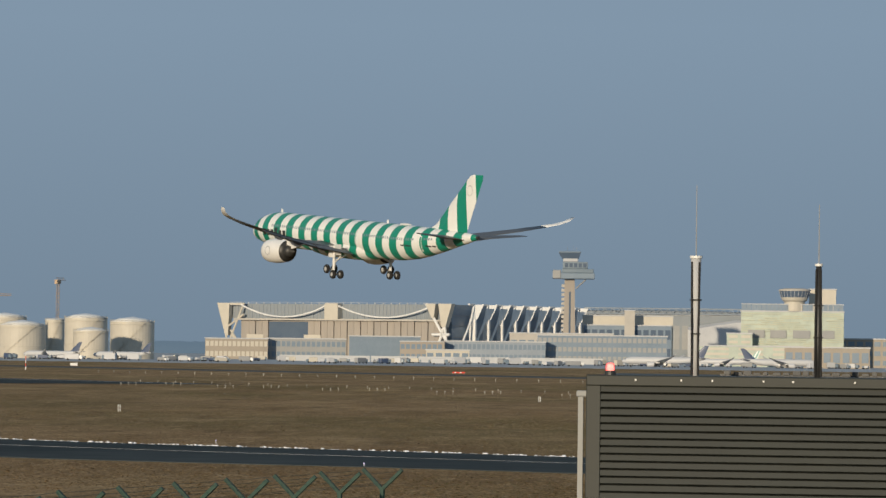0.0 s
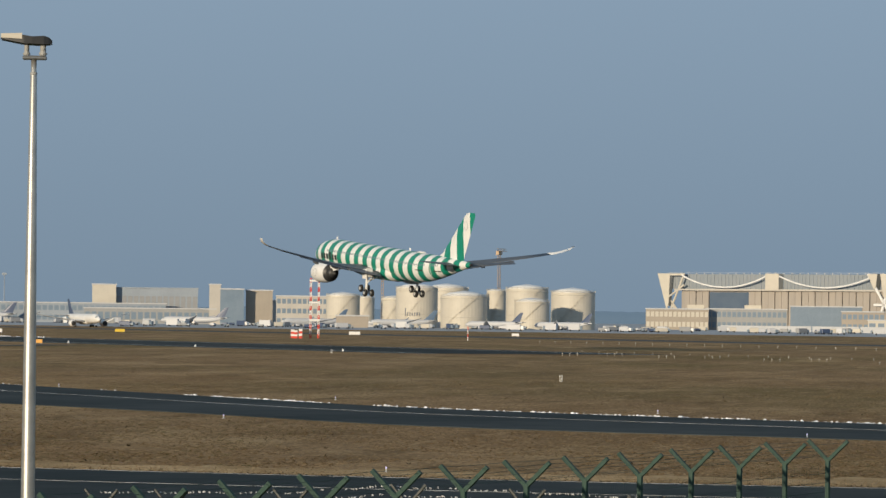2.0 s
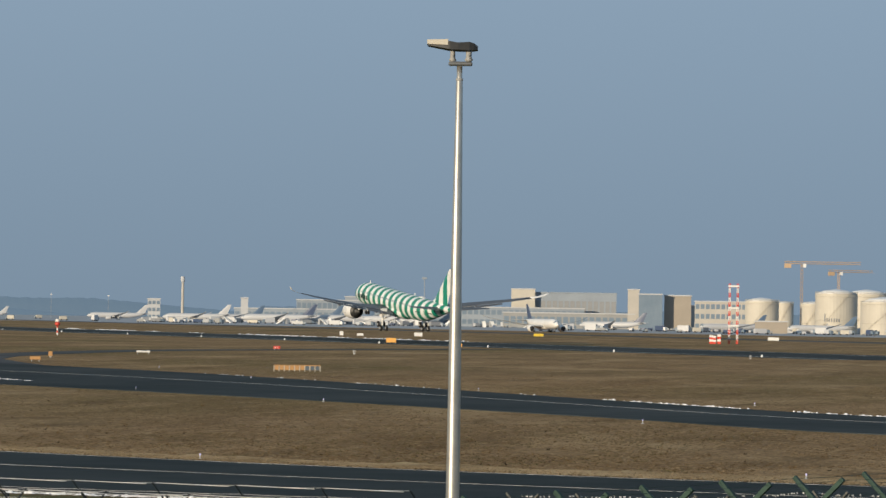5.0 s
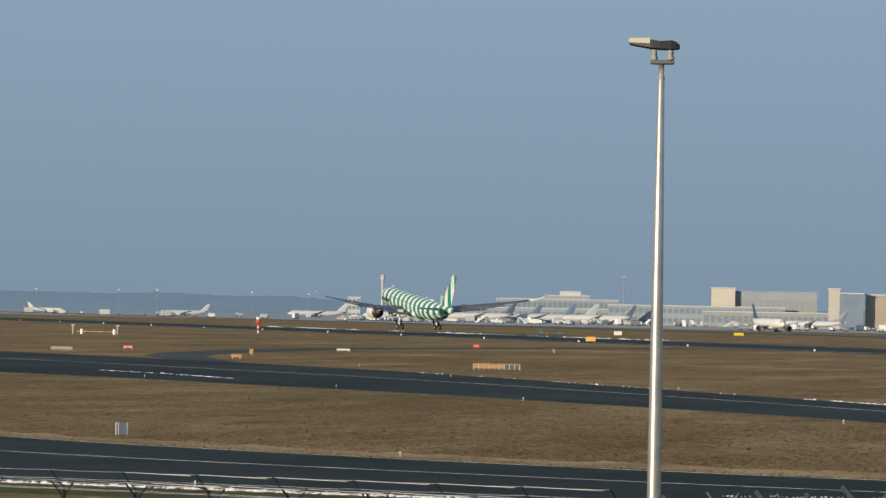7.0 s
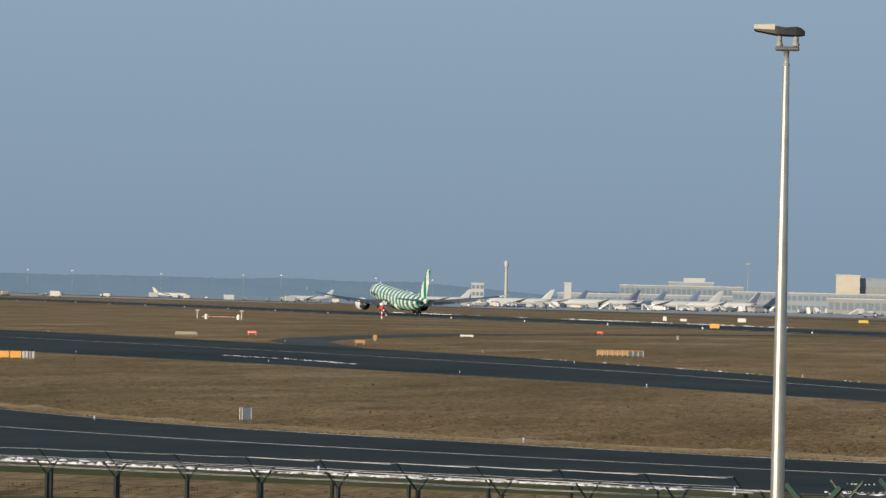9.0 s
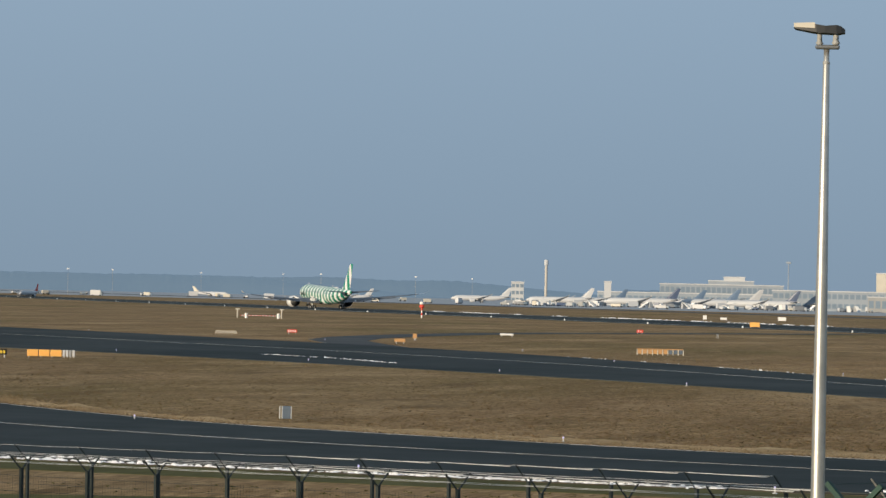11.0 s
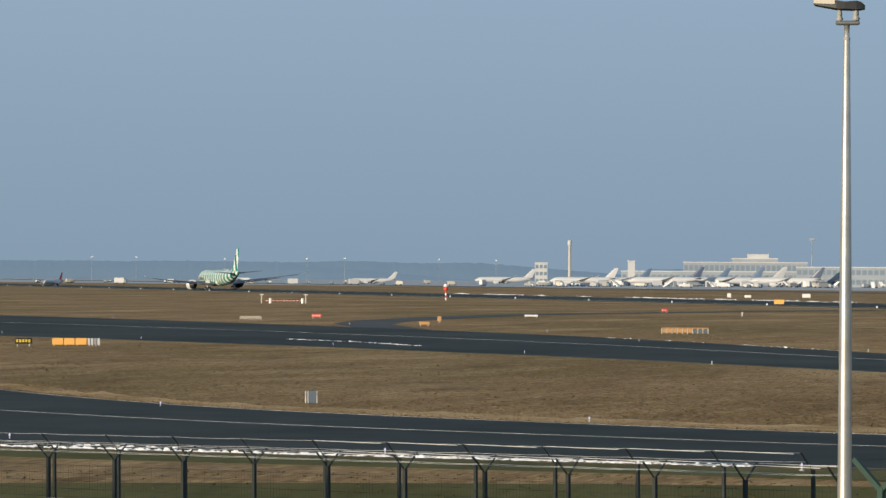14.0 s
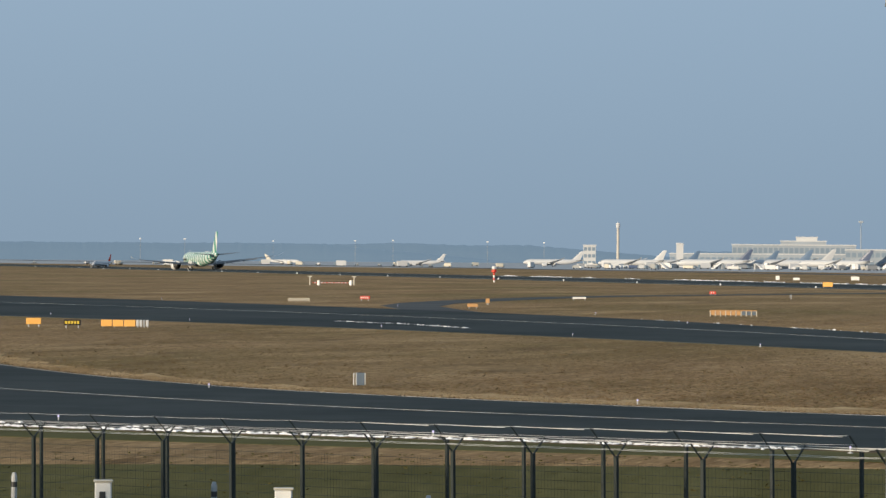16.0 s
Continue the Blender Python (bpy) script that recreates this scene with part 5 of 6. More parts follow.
def edge_light(x, y):
    ob = thing("taxiway_light", pose(x, y, height(x, y)), "small blue-white taxiway edge light", "light", "edge lights")
    bm = bmesh.new()
    lathe(bm, [(.09, 0), (.09, .04), (.03, .05), (.03, .18)], 8)
    part("stem", bm, GREY, ob)
    bm = bmesh.new()
    lathe(bm, [(.035, .17), (.042, .2), (.035, .24), (.01, .26)], 8)
    part("lamp", bm, LENS, ob)


def red_white(bm, a, b, r, n, seg=6):
    a, b = Vector(a), Vector(b)
    for i in range(n):
        beam(bm, a.lerp(b, i / n), a.lerp(b, (i + 1) / n), r, r, seg, mi=i % 2)


def make_furniture():
    rack(-109.5, 384.5, 5.1, .62, (TANSIGN, SLATEBLUE), "row of tan and slate sign boards with white posts")
    ob = thing("airfield_sign", pose(-136.6, 286, 0, 0, 0, 25), "long orange and cream sign boards in the grass", "sign", "airfield signs")
    for x0, x1, mt in ((-2.1, -1.15, ORANGE), (-1.08, -.15, ORANGE), (-.08, .9, ORANGE), (.98, 1.2, FARWHITE), (1.26, 1.48, FARWHITE), (1.54, 1.76, HAZEGREY), (1.82, 2.05, FARWHITE)):
        bm = bmesh.new()
        box(bm, x0, x1, 0, .3, .1, .68, .03)
        part("panel", bm, mt, ob)
        bm = bmesh.new()
        box(bm, x0 + .1, x0 + .18, .05, .2, 0, .12)
        part("leg", bm, GREY, ob)
    sign(-144, 283, 1.3, .55, ORANGE, "orange airfield sign seen from behind")
    sign(-139, 280.5, 1.45, .5, RUBBER, "black taxiway sign with yellow markings", bars=5)
    sign(-174, 598, 1.15, .5, RED, "red runway holding sign", bars=2)
    sign(-191, 479, 1.4, .45, RED, "red runway holding sign with pale letters", bars=4)
    rack(-194.5, 463, 2.9, .42, (CREAM, CREAM), "low white sign frame in the grass")
    sign(-152, 417, 1.3, .38, TANSIGN, "low tan airfield sign seen from behind")
    sign(-163, 453, .55, .6, TANSIGN, "small tan airfield cabinet")
    sign(-169, 510, 2.0, .28, WHITE, "low cream airfield sign")
    sign(-202, 786, 2.2, 1.0, ORANGE, "orange airfield sign")
    sign(-169, 1150, 3.6, 1.0, WHITE, "white runway sign")
    sign(-259, 1040, 2.4, 1.1, WHITE, "white runway sign")
    sign(-278, 1023, 1.1, 1.2, WHITE, "white runway cabinet")
    sign(-271, 1018, 1.9, .7, WHITE, "white runway sign")
    sign(-246, 1150, 3.2, .9, YELLOW, "yellow taxiway sign")
    sign(-166, 700, 1.4, .7, ORANGE, "small orange sign")
    sign(-120, 1180, 2.4, .9, WHITE, "white runway sign")
    sign(5, 1020, 3.6, .45, RED, "red and white runway sign", bars=2)
    # grey box by the near taxiway
    ob = thing("electric_cabinet", pose(-66.3, 165.8, 0, 0, 0, 21), "grey metal cabinets in the straw grass", "cabinet")
    for x0, x1, mt in ((-.36, -.32, WHITE), (-.24, -.20, WHITE), (-.195, .20, SLATEBLUE), (.205, .245, WHITE)):
        bm = bmesh.new()
        box(bm, x0, x1, 0, .4, 0, .62, .02)
        part("door", bm, mt, ob)
    # white marker posts
    for x, y in ((-32, 361), (13, 470), (-150, 560), (-92, 600)):
        ob = thing("marker_post", pose(x, y, 0), "short white marker posts in the grass", "post", "marker posts")
        for dx in (-.1, .1):
            bm = bmesh.new()
            beam(bm, (dx, 0, 0), (dx, 0, .7), .04, .04, 8)
            part("post", bm, WHITE, ob)
    # taxiway edge lights
    for x, y in ((-40, 218), (-70, 253), (-93, 279), (-47, 150), (-71, 158), (-29, 116), (-62, 124), (-4, 198), (-126, 386), (-70, 303), (-20, 146), (6, 146), (-45, 119.5), (-12, 118), (-100, 335), (-165, 425),
                 (-118, 300), (-145, 318), (-41, 270), (-15, 244), (-215, 462), (-170, 338)):
        edge_light(x, y)
    # red and white mast with its boxes
    ob = thing("glide_slope_mast", pose(-155, 979, 0, 0, 0, 9), "red and white lattice antenna mast", "mast")
    for x in (-1.1, 1.1):
        bm = bmesh.new()
        for dx in (-.18, .18):
            red_white(bm, (x + dx, 0, 0), (x + dx, 0, 16.6), .13, 13)
        for i in range(24):
            beam(bm, (x - .18, 0, i * .64), (x + .18, 0, i * .64 + .64), .06, .06, 4, mi=i % 2)
        part("leg", bm, (RED, WHITE), ob)
    for z in (4.8, 9.6, 15.6):
        bm = bmesh.new()
        box(bm, -1.5, 1.5, -.5, .1, z, z + .5)
        part("antenna", bm, WHITE, ob)
    for x, h in ((-3.2, 2.6), (-4.5, 2.2), (-5.4, 2.4)):
        ob = thing("equipment_shelter", pose(-155 + x * .98, 979 + x * .15 - 4, 0, 0, 0, 9), "red and white banded equipment shelter at the mast", "shelter", "mast shelters")
        bm = bmesh.new()
        for i in range(4):
            box(bm, -.48, .48, 0, 1.4, h * i / 4, h * (i + 1) / 4 + .004, mi=i % 2)
        part("body", bm, (RED, WHITE), ob)
    ob = thing("marker_mast", at(6.56, 973), "slim red and white marker mast in the grass", "mast")
    bm = bmesh.new()
    red_white(bm, (0, 0, 0), (0, 0, 4.7), .12, 5)
    part("pole", bm, (WHITE, RED), ob)
    # red and white antenna by the runway
    ob = thing("monitor_antenna", pose(-306, 855, 0, 0, 0, 19), "red and white runway monitor antenna", "antenna")
    bm = bmesh.new()
    red_white(bm, (0, 0, 0), (0, 0, 2.4), .22, 4)
    part("post", bm, (WHITE, RED), ob)
    bm = bmesh.new()
    lathe(bm, [(.3, 2.4), (.65, 2.6), (.65, 3.1), (.25, 3.3)], 12)
    part("drum", bm, RED, ob)
    bm = bmesh.new()
    lathe(bm, [(.4, 3.3), (.6, 3.5), (.5, 4.0), (.1, 4.1)], 12)
    part("drum", bm, WHITE, ob)
    # barrier of red and white lights between two masts
    ob = thing("localizer_barrier", pose(-297, 726, 0, 0, 0, 22), "low red and white barrier between white posts", "barrier")
    bm = bmesh.new()
    red_white(bm, (-4.4, 0, .55), (4.4, 0, .55), .09, 24)
    part("rail", bm, (RED, WHITE), ob)
    for x, h in ((-5.0, 1.8), (-3.1, 1.1), (3.9, 1.1), (4.6, 1.8)):
        bm = bmesh.new()
        beam(bm, (x, 0, 0), (x, 0, h), .13 if h > 1.5 else .32, None, 8)
        part("post", bm, CREAM if h > 1.5 else WHITE, ob)
        if h > 1.5:
            bm = bmesh.new()
            box(bm, x - .45, x + .45, -.1, .1, h, h + .22)
            part("lamp", bm, CREAM, ob)
    # approach lights before the threshold, runway edge lights after it
    spots = [(112 - k * 6.0, -24, .3, .06) for k in range(46)] + [(330 - k * 7.5, -147, .42, .09) for k in range(44)]
    for k in range(9):
        spots += [(70 - k * 30, off, .34, .07) for off in (-6, -4.5, -3, 3, 4.5, 6)]
    for s, off, h, r in spots:
        ob = thing("approach_light", pose(*rw(s, off)), "small pale airfield light on a stalk", "light", "approach lights")
        bm = bmesh.new()
        beam(bm, (0, 0, 0), (0, 0, h), r * .5, r * .4, 5)
        part("stalk", bm, CREAM, ob)
        bm = bmesh.new()
        lathe(bm, [(r, h - .01), (r * 1.25, h + r), (r * .8, h + r * 2.2)], 6)
        part("lamp", bm, CREAM, ob)
    for k in range(26):
        ob = thing("runway_light", pose(*rw(110 + k * 60, 27)), "white runway edge light", "light", "runway lights")
        bm = bmesh.new()
        lathe(bm, [(.2, .05), (.2, .3), (.1, .5)], 8)
        part("lamp", bm, WHITE, ob)


make_furniture()


# ---------------------------------------------------------------- near things
def lamp_post():
    ob = thing("lamp_post", at(13.35, 38, -1.02), "tall galvanised lamp post with a flat floodlight head", "lamp post")
    H = 10.06
    bm = bmesh.new()
    lathe(bm, [(.088, -.5), (.080, 4), (.062, 7.5), (.035, H - .14), (.030, H - .13), (.030, H)], 20)
    part("pole", bm, STEEL, ob, smooth=True)
    bm = bmesh.new()
    box(bm, -.118, .135, -.06, .06, H, H + .042, .012)
    part("bracket", bm, POSTGREY, ob, "dark grey steel cross bar")
    for x, y, z, r in ((-.075, .0, .17, .028), (.095, -.125, .215, .032)):
        bm = bmesh.new()
        beam(bm, (x, y * .4, H + .042), (x, y * .4, H + z), r, r * .9, 12)
        beam(bm, (x, y * .4, H + .05), (x, y * .4, H + .072), r + .01, r + .01, 12)
        beam(bm, (x, y * .4 - r - .012, H + .11), (x, y * .4 + r + .012, H + .11), .012, .012, 8)
        part("arm", bm, SHEET, ob, "grey steel support arm")
    bm = bmesh.new()
    lathe(bm, [(.035, H - .16), (.038, H - .155), (.038, H - .135), (.031, H - .13)], 20)
    part("collar", bm, SHEET, ob)
    bm = bmesh.new()
    loft(bm, [[(x, y, z + H) for x, y, z in ((x0, -w, z0), (x0, w, z0), (x0, w, z1), (x0, -w, z1))] for x0, w, z0, z1 in ((-.335, .12, .205, .245), (-.11, .15, .165, .25), (-.02, .15, .16, .235), (.10, .14, .155, .245), (.15, .12, .16, .232), (.19, .09, .165, .20))])
    h = part("lamp_head", bm, DARK, ob)
    # cream cover: the sun on the head's left face is put into the colour
    bm = bmesh.new()
    loft(bm, [[(x, y, z + H) for x, y, z in ((x0, -w, z0), (x0, w, z0), (x0, w, z1), (x0, -w, z1))] for x0, w, z0, z1 in ((-.345, .134, .218, .262), (-.125, .158, .208, .268))])
    part("glass", bm, CREAM, h, "lamp cover in cream for its sunlit face")


def y_fence(start, step, count, foot, junction, tip, thick, mats, seed, arms=(1, -1), mesh=True, coils=True, name="security_fence", slope=0.0, label=""):
    """A post-and-mesh security fence with raised arms that carry wires; start and step are (x, y)."""
    x, y = start
    dx, dy = step
    L = math.hypot(dx, dy)
    ob = thing(name, pose(x, y, 0, 0, -slope, math.degrees(math.atan2(dy, dx))), label, "fence")
    green, wire = mats
    up = tip - junction
    out = up * 1.05
    slim = 1.0 if coils else .42
    pm = am = None
    for i in range(count):
        for what in ("post", *arms):
            if what == "post":
                if pm is None:
                    bm = bmesh.new()
                    box(bm, -thick, thick, -thick, thick, foot, junction + .05, .006)
                    pm = part("post", bm, green, ob)
                    continue
                o = new("post", pm.data)
                o.parent, o.location = ob, (i * L, 0, 0)
            else:
                bm = bmesh.new()
                a, b = Vector((0, 0, junction)), Vector((0, what * out, tip))
                d = (b - a).normalized()
                side = Vector((1, 0, 0))
                nn = d.cross(side)
                loft(bm, [[p + side * u * thick * .8 * slim + nn * v * thick * .8 * slim for u, v in ((-1, -1), (1, -1), (1, 1), (-1, 1))] for p in (a, b)])
                o = part("arm", bm, green, ob)
                o.location = (i * L, 0, 0)
    n = count - 1
    for what in arms:
        for k in ((.3, .62, .95) if coils else (.5, .97)):
            bm = bmesh.new()
            tube(bm, [(L * (i / 3), what * out * k, junction + up * k - (.012 if i % 3 else 0)) for i in range(n * 3 + 1)], .004 if coils else .0036, 4)
            part("wire", bm, green if coils else wire, ob)
    if not coils:
        for i in range(8, n):      # pale bars that paint the wires' glint on the later spans
            for what in arms:
                bm = bmesh.new()
                z = junction + up * .97
                beam(bm, (L * i + .1, what * out * .97, z), (L * i + L * .92, what * out * .97, z - .03), .008, None, 5)
                part("rail", bm, wire, ob, "pale bar painting the wire glint")
    if mesh:
        bm = bmesh.new()
        for k in range(int((junction - foot) / .2)):
            z = foot + .1 + k * .2
            beam(bm, (0, thick + .01, z), (L * n, thick + .01, z), .0045, None, 4)
        for k in range(int(L * n / .1)):
            beam(bm, (k * .1, thick + .01, foot), (k * .1, thick + .01, junction - .1), .0028, None, 3)
        tagged(part("mesh_panel", bm, green, ob, "welded wire mesh"), kind="stuff")
    return ob


def razor_fence():
    """Dark forked posts that carry barbed wire with painted glints, rising over the bank to the right."""
    def spot(s):
        return -50.14 + 2.311 * s, 87.87 - .952 * s

    def crest(s):
        return 2.66 + max(0, min(1, (s - 14.6) / 1.9)) * .14 + max(0, min(1, (s - 16.5) / .95)) * .22 - max(0, s - 18.4) * .03
    x, y = spot(14.6)
    turn = math.degrees(math.atan2(-.952, 2.311))
    ob = thing("barbed_wire_fence", pose(x, y, 0, 0, 0, turn), "dark forked posts with strands of barbed wire", "fence")
    for k, s in enumerate((14.75, 15.45, 16.6, 17.7, 18.77, 19.8, 20.85, 21.9)):
        u, top = (s - 14.6) * 2.5, crest(s) + .05
        bm = bmesh.new()
        box(bm, u - .04, u + .04, -.04, .04, -.8, top - .38, .006)
        post = part("post", bm, FENCEDARK, ob)
        for w in (-1, 1):
            bm = bmesh.new()
            beam(bm, (u, 0, top - .42), (u + w * .34, w * .1, top), .042, .036, 6)
            part("arm", bm, FENCEDARK, post)
    rnd = random.Random(5)
    for low, side in ((0, .1), (.17, .05), (.33, 0)):
        path = [(i * .25, side, crest(14.6 + i * .1) - low - .03 * math.sin(i * .55) ** 2) for i in range(1, 74)]
        bm = bmesh.new()
        tube(bm, path, .004, 4)
        wire = part("wire", bm, FENCEDARK, ob)
        # thick pale barbs paint the glints along the strand
        bm = bmesh.new()
        for p, q in zip(path, path[1:]):
            for _ in range(rnd.choice((2, 3, 3, 4))):
                c = Vector(p).lerp(Vector(q), rnd.random()) + Vector((0, 0, rnd.uniform(-.006, .006)))
                for _ in range(2):
                    d = Vector((rnd.uniform(-1, 1), rnd.uniform(-1, 1), rnd.uniform(-1, 1))).normalized() * .019
                    beam(bm, c - d, c + d, .009, None, 4)
        tagged(part("barb", bm, WIRE, wire, "pale barbs painted for wire glints"), kind="stuff")


def plant_building():
    """Cream building with an olive louvred plant screen, two aerials and a beacon on its roof."""
    ob = thing("plant_building", pose(2.01, 42, 0, 0, 0, -8), "cream building with olive louvred roof screen", "building")
    top = 6.155
    x0, x1 = -.15, 5.4
    bm = bmesh.new()
    box(bm, .05, x1, .05, 4, -.5, top - 1.50)
    part("wall", bm, CREAM, ob)
    bm = bmesh.new()
    box(bm, -.12, x1 + .1, -.06, 4.1, top - 1.50, top - 1.44, .01)
    part("flashing", bm, CONCRETE, ob)
    bm = bmesh.new()
    box(bm, x0, x0 + .17, 0, .17, top - 1.44, top, .008)
    part("corner_post", bm, LOUVRE, ob)
    bm = bmesh.new()
    box(bm, x0 + .1, x1, .12, 3.9, top - 1.44, top - .06)
    part("screen_core", bm, LOUVRE, ob)
    first = None
    for i in range(15):
        z = top - .125 - i * .0885
        if first is None:
            bm = bmesh.new()
            loft(bm, [[(x, yy, zz) for yy, zz in ((.07, .0), (.02, -.012), (.0, -.072), (.01, -.08), (.07, -.072))] for x in (x0 + .17, x1)])
            first = part("slat", bm, LOUVRE, ob)
            first.location = (0, 0, z)
        else:
            o = new("slat", first.data)
            o.parent, o.location = ob, (0, 0, z)
    bm = bmesh.new()
    box(bm, x0, x1 + .05, -.02, 3.95, top - .13, top - .005, .012)
    part("cap", bm, LOUVRE, ob)
    bm = bmesh.new()
    for a in (.42, .95, 1.31, 1.9, 2.24, 2.95, 3.4, 4.1, 4.5):
        box(bm, a, a + .018, -.035, -.02, top - .07, top - .045)
    tagged(part("rivet", bm, WHITE, ob, "bright screw heads"), kind="stuff")
    # added lumpy row, standing in for unclear dark shapes beyond the roof
    bm = bmesh.new()
    rnd = random.Random(17)
    box(bm, 1.3, x1, 1.6, 1.75, top - .06, top + .015)
    for k in range(34):
        a = 1.35 + k * .118
        box(bm, a, a + rnd.uniform(.05, .1), 1.58, 1.72, top + .01, top + rnd.uniform(.03, .065))
    tagged(part("roof_tray", bm, DARK, ob, "dark lumpy row added for unclear shapes beyond the roof"), kind="stuff")
    # down pipe
    pipe = thing("down_pipe", ob.matrix_basis @ pose(-.22, .1, 0), "pale grey steel down pipe beside the building", "pipe")
    bm = bmesh.new()
    box(bm, -.03, .03, -.03, .03, -.5, top - .26)
    part("tube", bm, SHEET, pipe)
    for z in (top - .26, top - 1.62):
        bm = bmesh.new()
        box(bm, -.05, .1, -.05, .05, z, z + .07, .01)
        part("bracket", bm, SHEET, pipe)
    # beacon
    b = thing("warning_beacon", ob.matrix_basis @ pose(.10, .3, top - .04), "lit red warning beacon on the roof edge", "beacon")
    bm = bmesh.new()
    lathe(bm, [(.066, -.02), (.066, .075), (.056, .085)], 14)
    part("base", bm, DARK, b)
    bm = bmesh.new()
    lathe(bm, [(.054, .085), (.054, .145), (.044, .172), (.01, .18)], 14)
    part("dome", bm, BEACON, b, "glowing red dome", smooth=True)
    bm = bmesh.new()
    lathe(bm, [(.024, .09), (.032, .12), (.024, .15)], 10)
    part("lamp", bm, BEACONCORE, b)
    # aerials
    for x, h, r0, r1, white in ((1.09, 1.37, .034, .062, True), (2.52, 1.29, .03, .034, False)):
        a = thing("aerial", ob.matrix_basis @ pose(x, .35, top), "dark pole aerial with taped cables and a thin whip", "antenna", "roof aerials")
        bm = bmesh.new()
        lathe(bm, [(r0, -.05), (r0, h * .35), (r1, h)], 14)
        part("pole", bm, PALEROOF if white else DARK, a, smooth=True)
        for k in (-1, 1):
            bm = bmesh.new()
            pts = [(k * (r0 + .004 + (r1 - r0) * max(0, (z - .35)) / .65) * math.cos(z * .9), -(r0 + .012), z * h) for z in (0, .2, .4, .6, .8, .97)]
            for p, q in zip(pts, pts[1:]):
                beam(bm, p, q, .013, None, 6)
            part("cable", bm, RUBBER, a, "black taped cable")
        for z in (.35, .64):
            bm = bmesh.new()
            lathe(bm, [(r0 + .026 + (r1 - r0) * max(0, z - .35) / .65, z * h), (r0 + .026 + (r1 - r0) * max(0, z - .35) / .65, z * h + .014)], 12)
            part("clamp", bm, RUBBER, a)
        bm = bmesh.new()
        lathe(bm, [(r1 + .012, h), (r1 + .012, h + .03)], 14)
        part("collar", bm, WHITE, a)
        bm = bmesh.new()
        beam(bm, (0, 0, h), (0, 0, h + (.86 if white else .72)), .008, .005, 6)
        part("whip", bm, HAZEGREY, a, "thin pale whip")


def charger(x, y, h, label):
    z = height(x, y)
    ob = thing("service_pillar", pose(x, y, z, 0, 0, math.degrees(math.atan2(-x, y))), label, "pillar", "pillars by the fence")
    bm = bmesh.new()
    box(bm, -.2, .2, -.15, .15, 0, h, .03)
    part("body", bm, WHITE, ob)
    bm = bmesh.new()
    box(bm, -.09, .05, -.17, -.148, h - .6, h - .22, .01)
    part("screen", bm, DARK, ob)
    bm = bmesh.new()
    box(bm, .13, .202, -.12, .12, h - .7, h - .25, .01)
    part("side_panel", bm, SHEET, ob)
    bm = bmesh.new()
    box(bm, -.23, .23, -.18, .18, h, h + .05, .02)
    part("cap", bm, CREAM, ob)


def reflector(x, y, h):
    z = height(x, y)
    ob = thing("delineator_post", pose(x, y, z, 0, 0, math.degrees(math.atan2(-x, y))), "slim pale roadside post", "post", "posts by the fence")
    bm = bmesh.new()
    lathe(bm, [(.07, 0), (.07, h - .1), (.045, h)], 10)
    part("post", bm, GREY, ob)
    bm = bmesh.new()
    lathe(bm, [(.073, h - .35), (.073, h - .22)], 10)
    part("band", bm, DARK, ob)


lamp_post()
y_fence((-1.07, 77.91), (-.85, -2.352), 13, .85, 3.41, 3.84, .046, (FENCE, WIRE), 1, label="dark green security fence with forked arms")
y_fence((-50.14, 87.87), (2.311, -.952), 15, -1.2, 1.46, 1.86, .045, (FENCEDARK, WIRE), 2, coils=False, slope=.9, label="dark security fence with forked arms beside the taxiway")
y_fence((-51.73, 91.3), (2.31, -.90), 15, -1.2, 1.5, 1.95, .04, (FENCEDARK, WIRE), 3, arms=(-1,), coils=False, mesh=False, slope=.9, label="dark second fence row with single arms")
for az, d, h in ((25.85, 86, 2.2), (23.0, 82, 2.28), (20.0, 79, 2.2)):
    a = radians(az)
    charger(-d * math.sin(a), d * math.cos(a), h, "white service pillar with a dark screen")
for az, d, h in ((27.25, 88, 2.3), (24.1, 84, 2.33), (20.7, 80, 2.3)):
    a = radians(az)
    reflector(-d * math.sin(a), d * math.cos(a), h)
razor_fence()
plant_building()


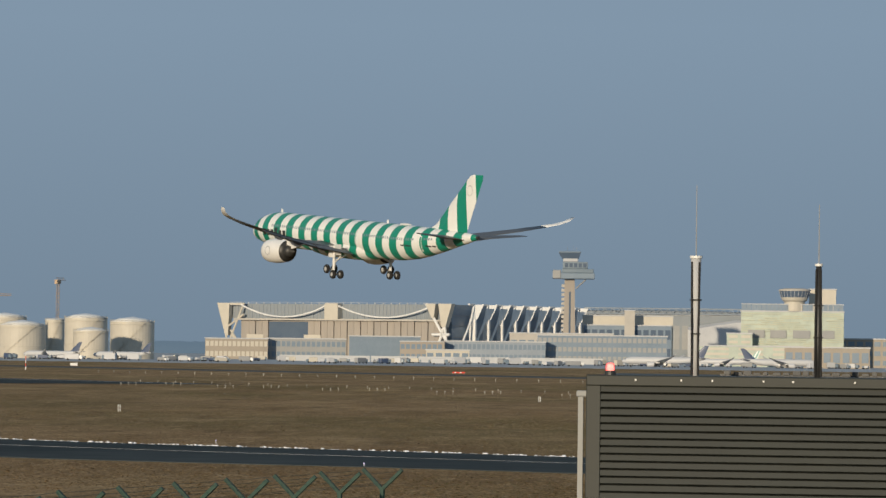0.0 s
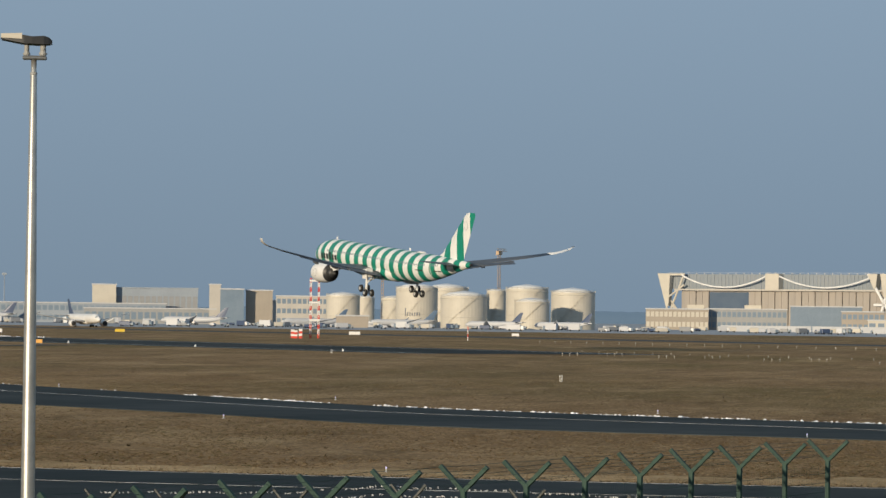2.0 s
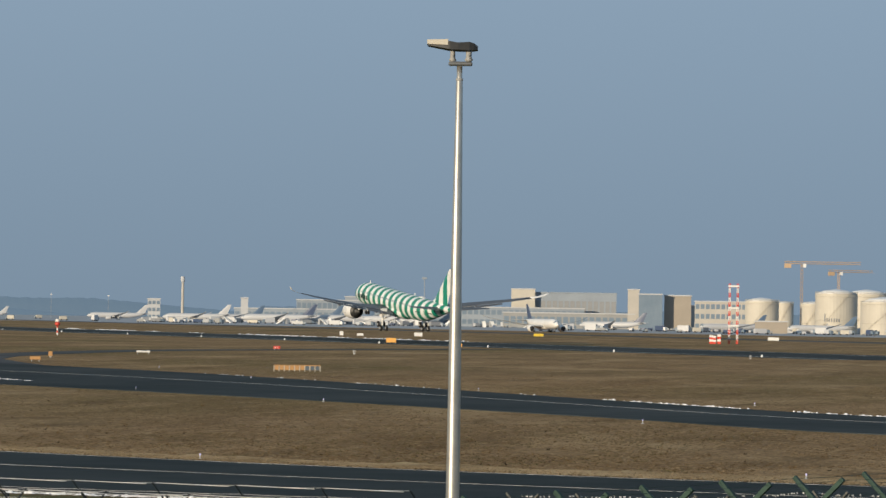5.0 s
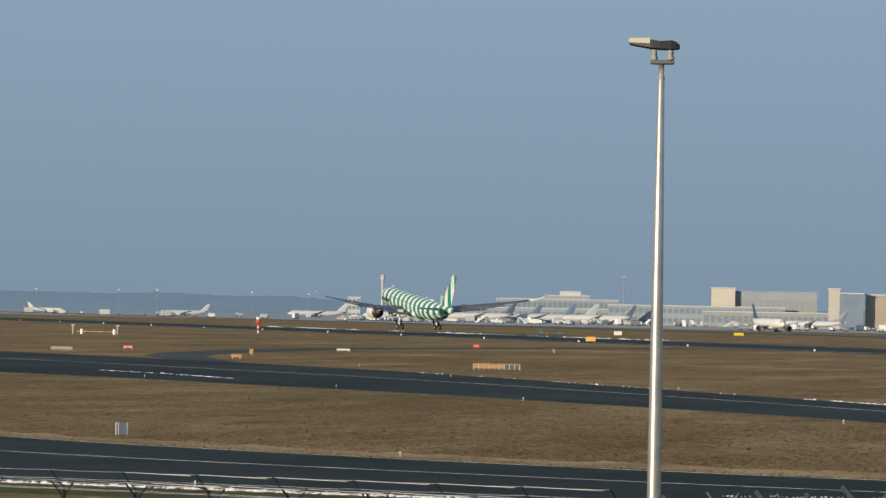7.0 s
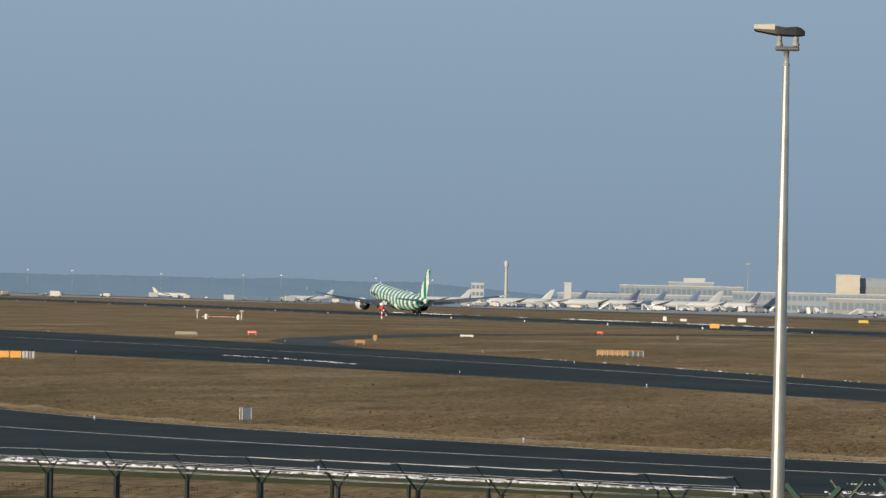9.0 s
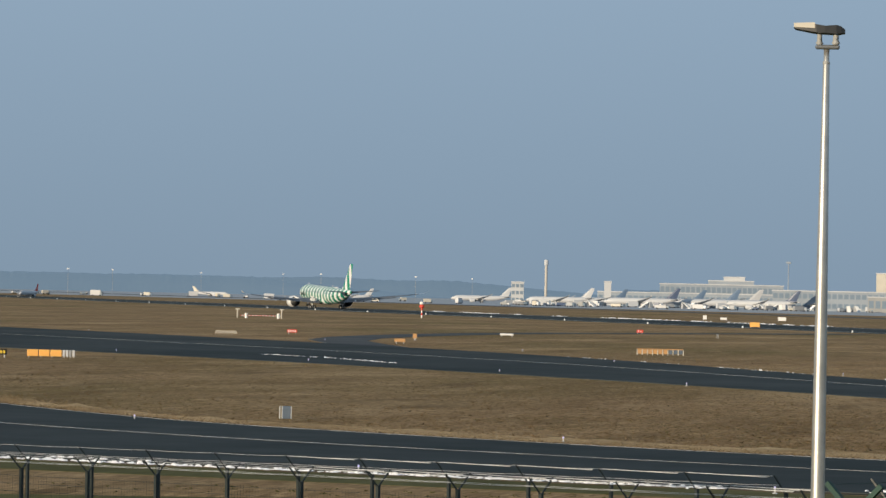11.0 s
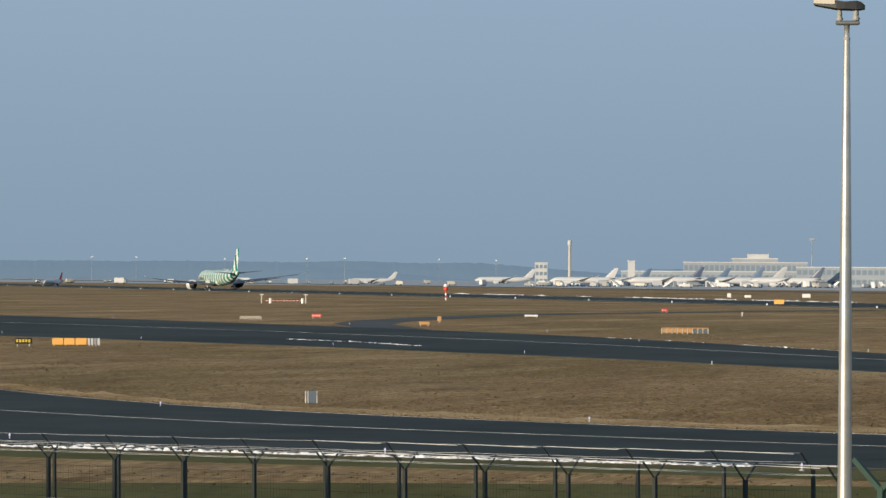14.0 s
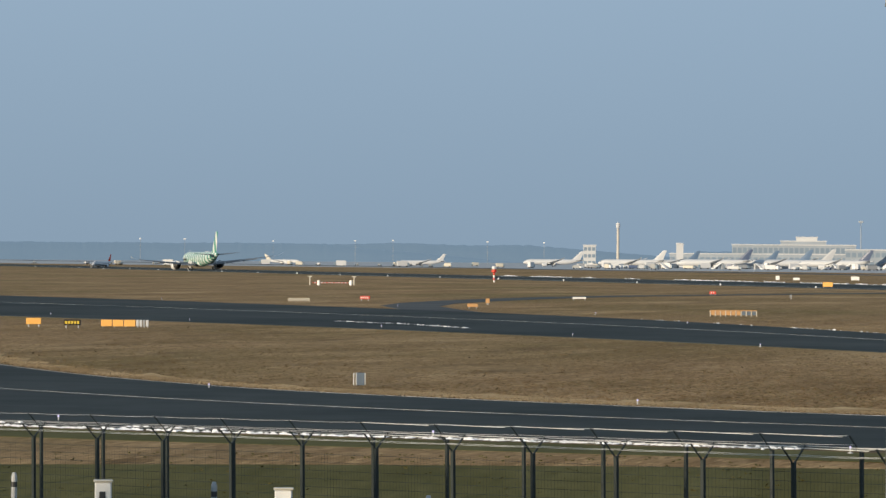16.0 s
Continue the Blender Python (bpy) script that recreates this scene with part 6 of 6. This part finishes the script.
def tree(x, y, h, seed):
    """A bare-ish tree: tapered trunk, limbs, and a ragged crown of many small clumps."""
    rnd = random.Random(seed)
    z0 = height(x, y)
    ob = thing("tree", pose(x, y, z0 - .2), "unseen tall tree added to shade the near ground", "tree", "trees on the bank")
    bm = bmesh.new()
    beam(bm, (0, 0, 0), (0, 0, h * .9), .18, .04, 8)
    for i in range(16):
        a, z = rnd.uniform(0, 6.28), h * rnd.uniform(.2, .85)
        r = (h - z) * .28
        beam(bm, (0, 0, z), (r * math.cos(a), r * math.sin(a), z + r * .3), .07, .02, 5)
    part("trunk", bm, BROWN, ob)
    bm = bmesh.new()
    for i in range(3000):
        z = h * (1 - rnd.random() ** .6 * .85)
        r = (.6 + (h - z) * .5) * math.sqrt(rnd.random()) + .1
        a = rnd.uniform(0, 6.28)
        c = Vector((r * math.cos(a), r * math.sin(a), z))
        k = rnd.uniform(.4, 1.0)
        vs = [bm.verts.new(c + Vector((rnd.uniform(-1, 1), rnd.uniform(-1, 1), rnd.uniform(-.6, .6))) * k) for _ in range(4)]
        for q in ((0, 1, 2), (0, 2, 3), (0, 3, 1), (1, 3, 2)):
            bm.faces.new([vs[j] for j in q])
    part("crown", bm, FOLIAGE, ob)


# unseen row added behind the viewer to shade the ground by the fence
for i in range(13):
    tree(-124 + i * 5.6 + (i % 3) * .7, -13 + (i * 7 % 4), 18.4 + (i * 5 % 4) * .4, 40 + i)


# ---------------------------------------------------------------- movement
def motions():
    walk(jet, [(r[0], flight_pose(r)) for r in FLIGHT])
    for ob in jet.children:
        if ob.name.startswith("bogie"):
            x, y, z = ob.location
            walk(ob, [(0, pose(x, y, z - 1.1, 0, -22, 0)), (8.4, pose(x, y, z - 1.1, 0, -22, 0)), (9.2, pose(x, y, z, 0, 0, 0)), (16, pose(x, y, z, 0, 0, 0))])
        elif ob.name.startswith("wing"):      # the wings sink as they unload
            side = 1 if ob.data.vertices[0].co.y > 0 else -1
            walk(ob, [(0, pose(0, 0, 0)), (8, pose(0, 0, 0)), (9, pose(0, 0, 0, -1.8 * side)), (10.8, pose(0, 0, 0, -5.0 * side)), (16, pose(0, 0, 0, -5.0 * side))])
        elif ob.name.startswith(("main_gear", "nose_gear")):
            drop, late = (-1.1, 8.4) if ob.name.startswith("main") else (-.3, 10.4)
            walk(ob, [(0, pose(0, 0, drop)), (late, pose(0, 0, drop)), (late + .8, pose(0, 0, 0)), (16, pose(0, 0, 0))])
    k = .76
    rows = []
    for t, az in ((0, 13.1), (2.5, 12.54), (3.5, 12.32), (7, 11.62), (8.5, 11.23), (16, 9.4)):
        a = radians(az)
        rows.append((t, pose(-1600 * math.sin(a), 1600 * math.cos(a), 4.9 * k, 0, 0, az + 287)))
    TAXI.scale = (k, k, k)
    walk(TAXI, rows)


motions()
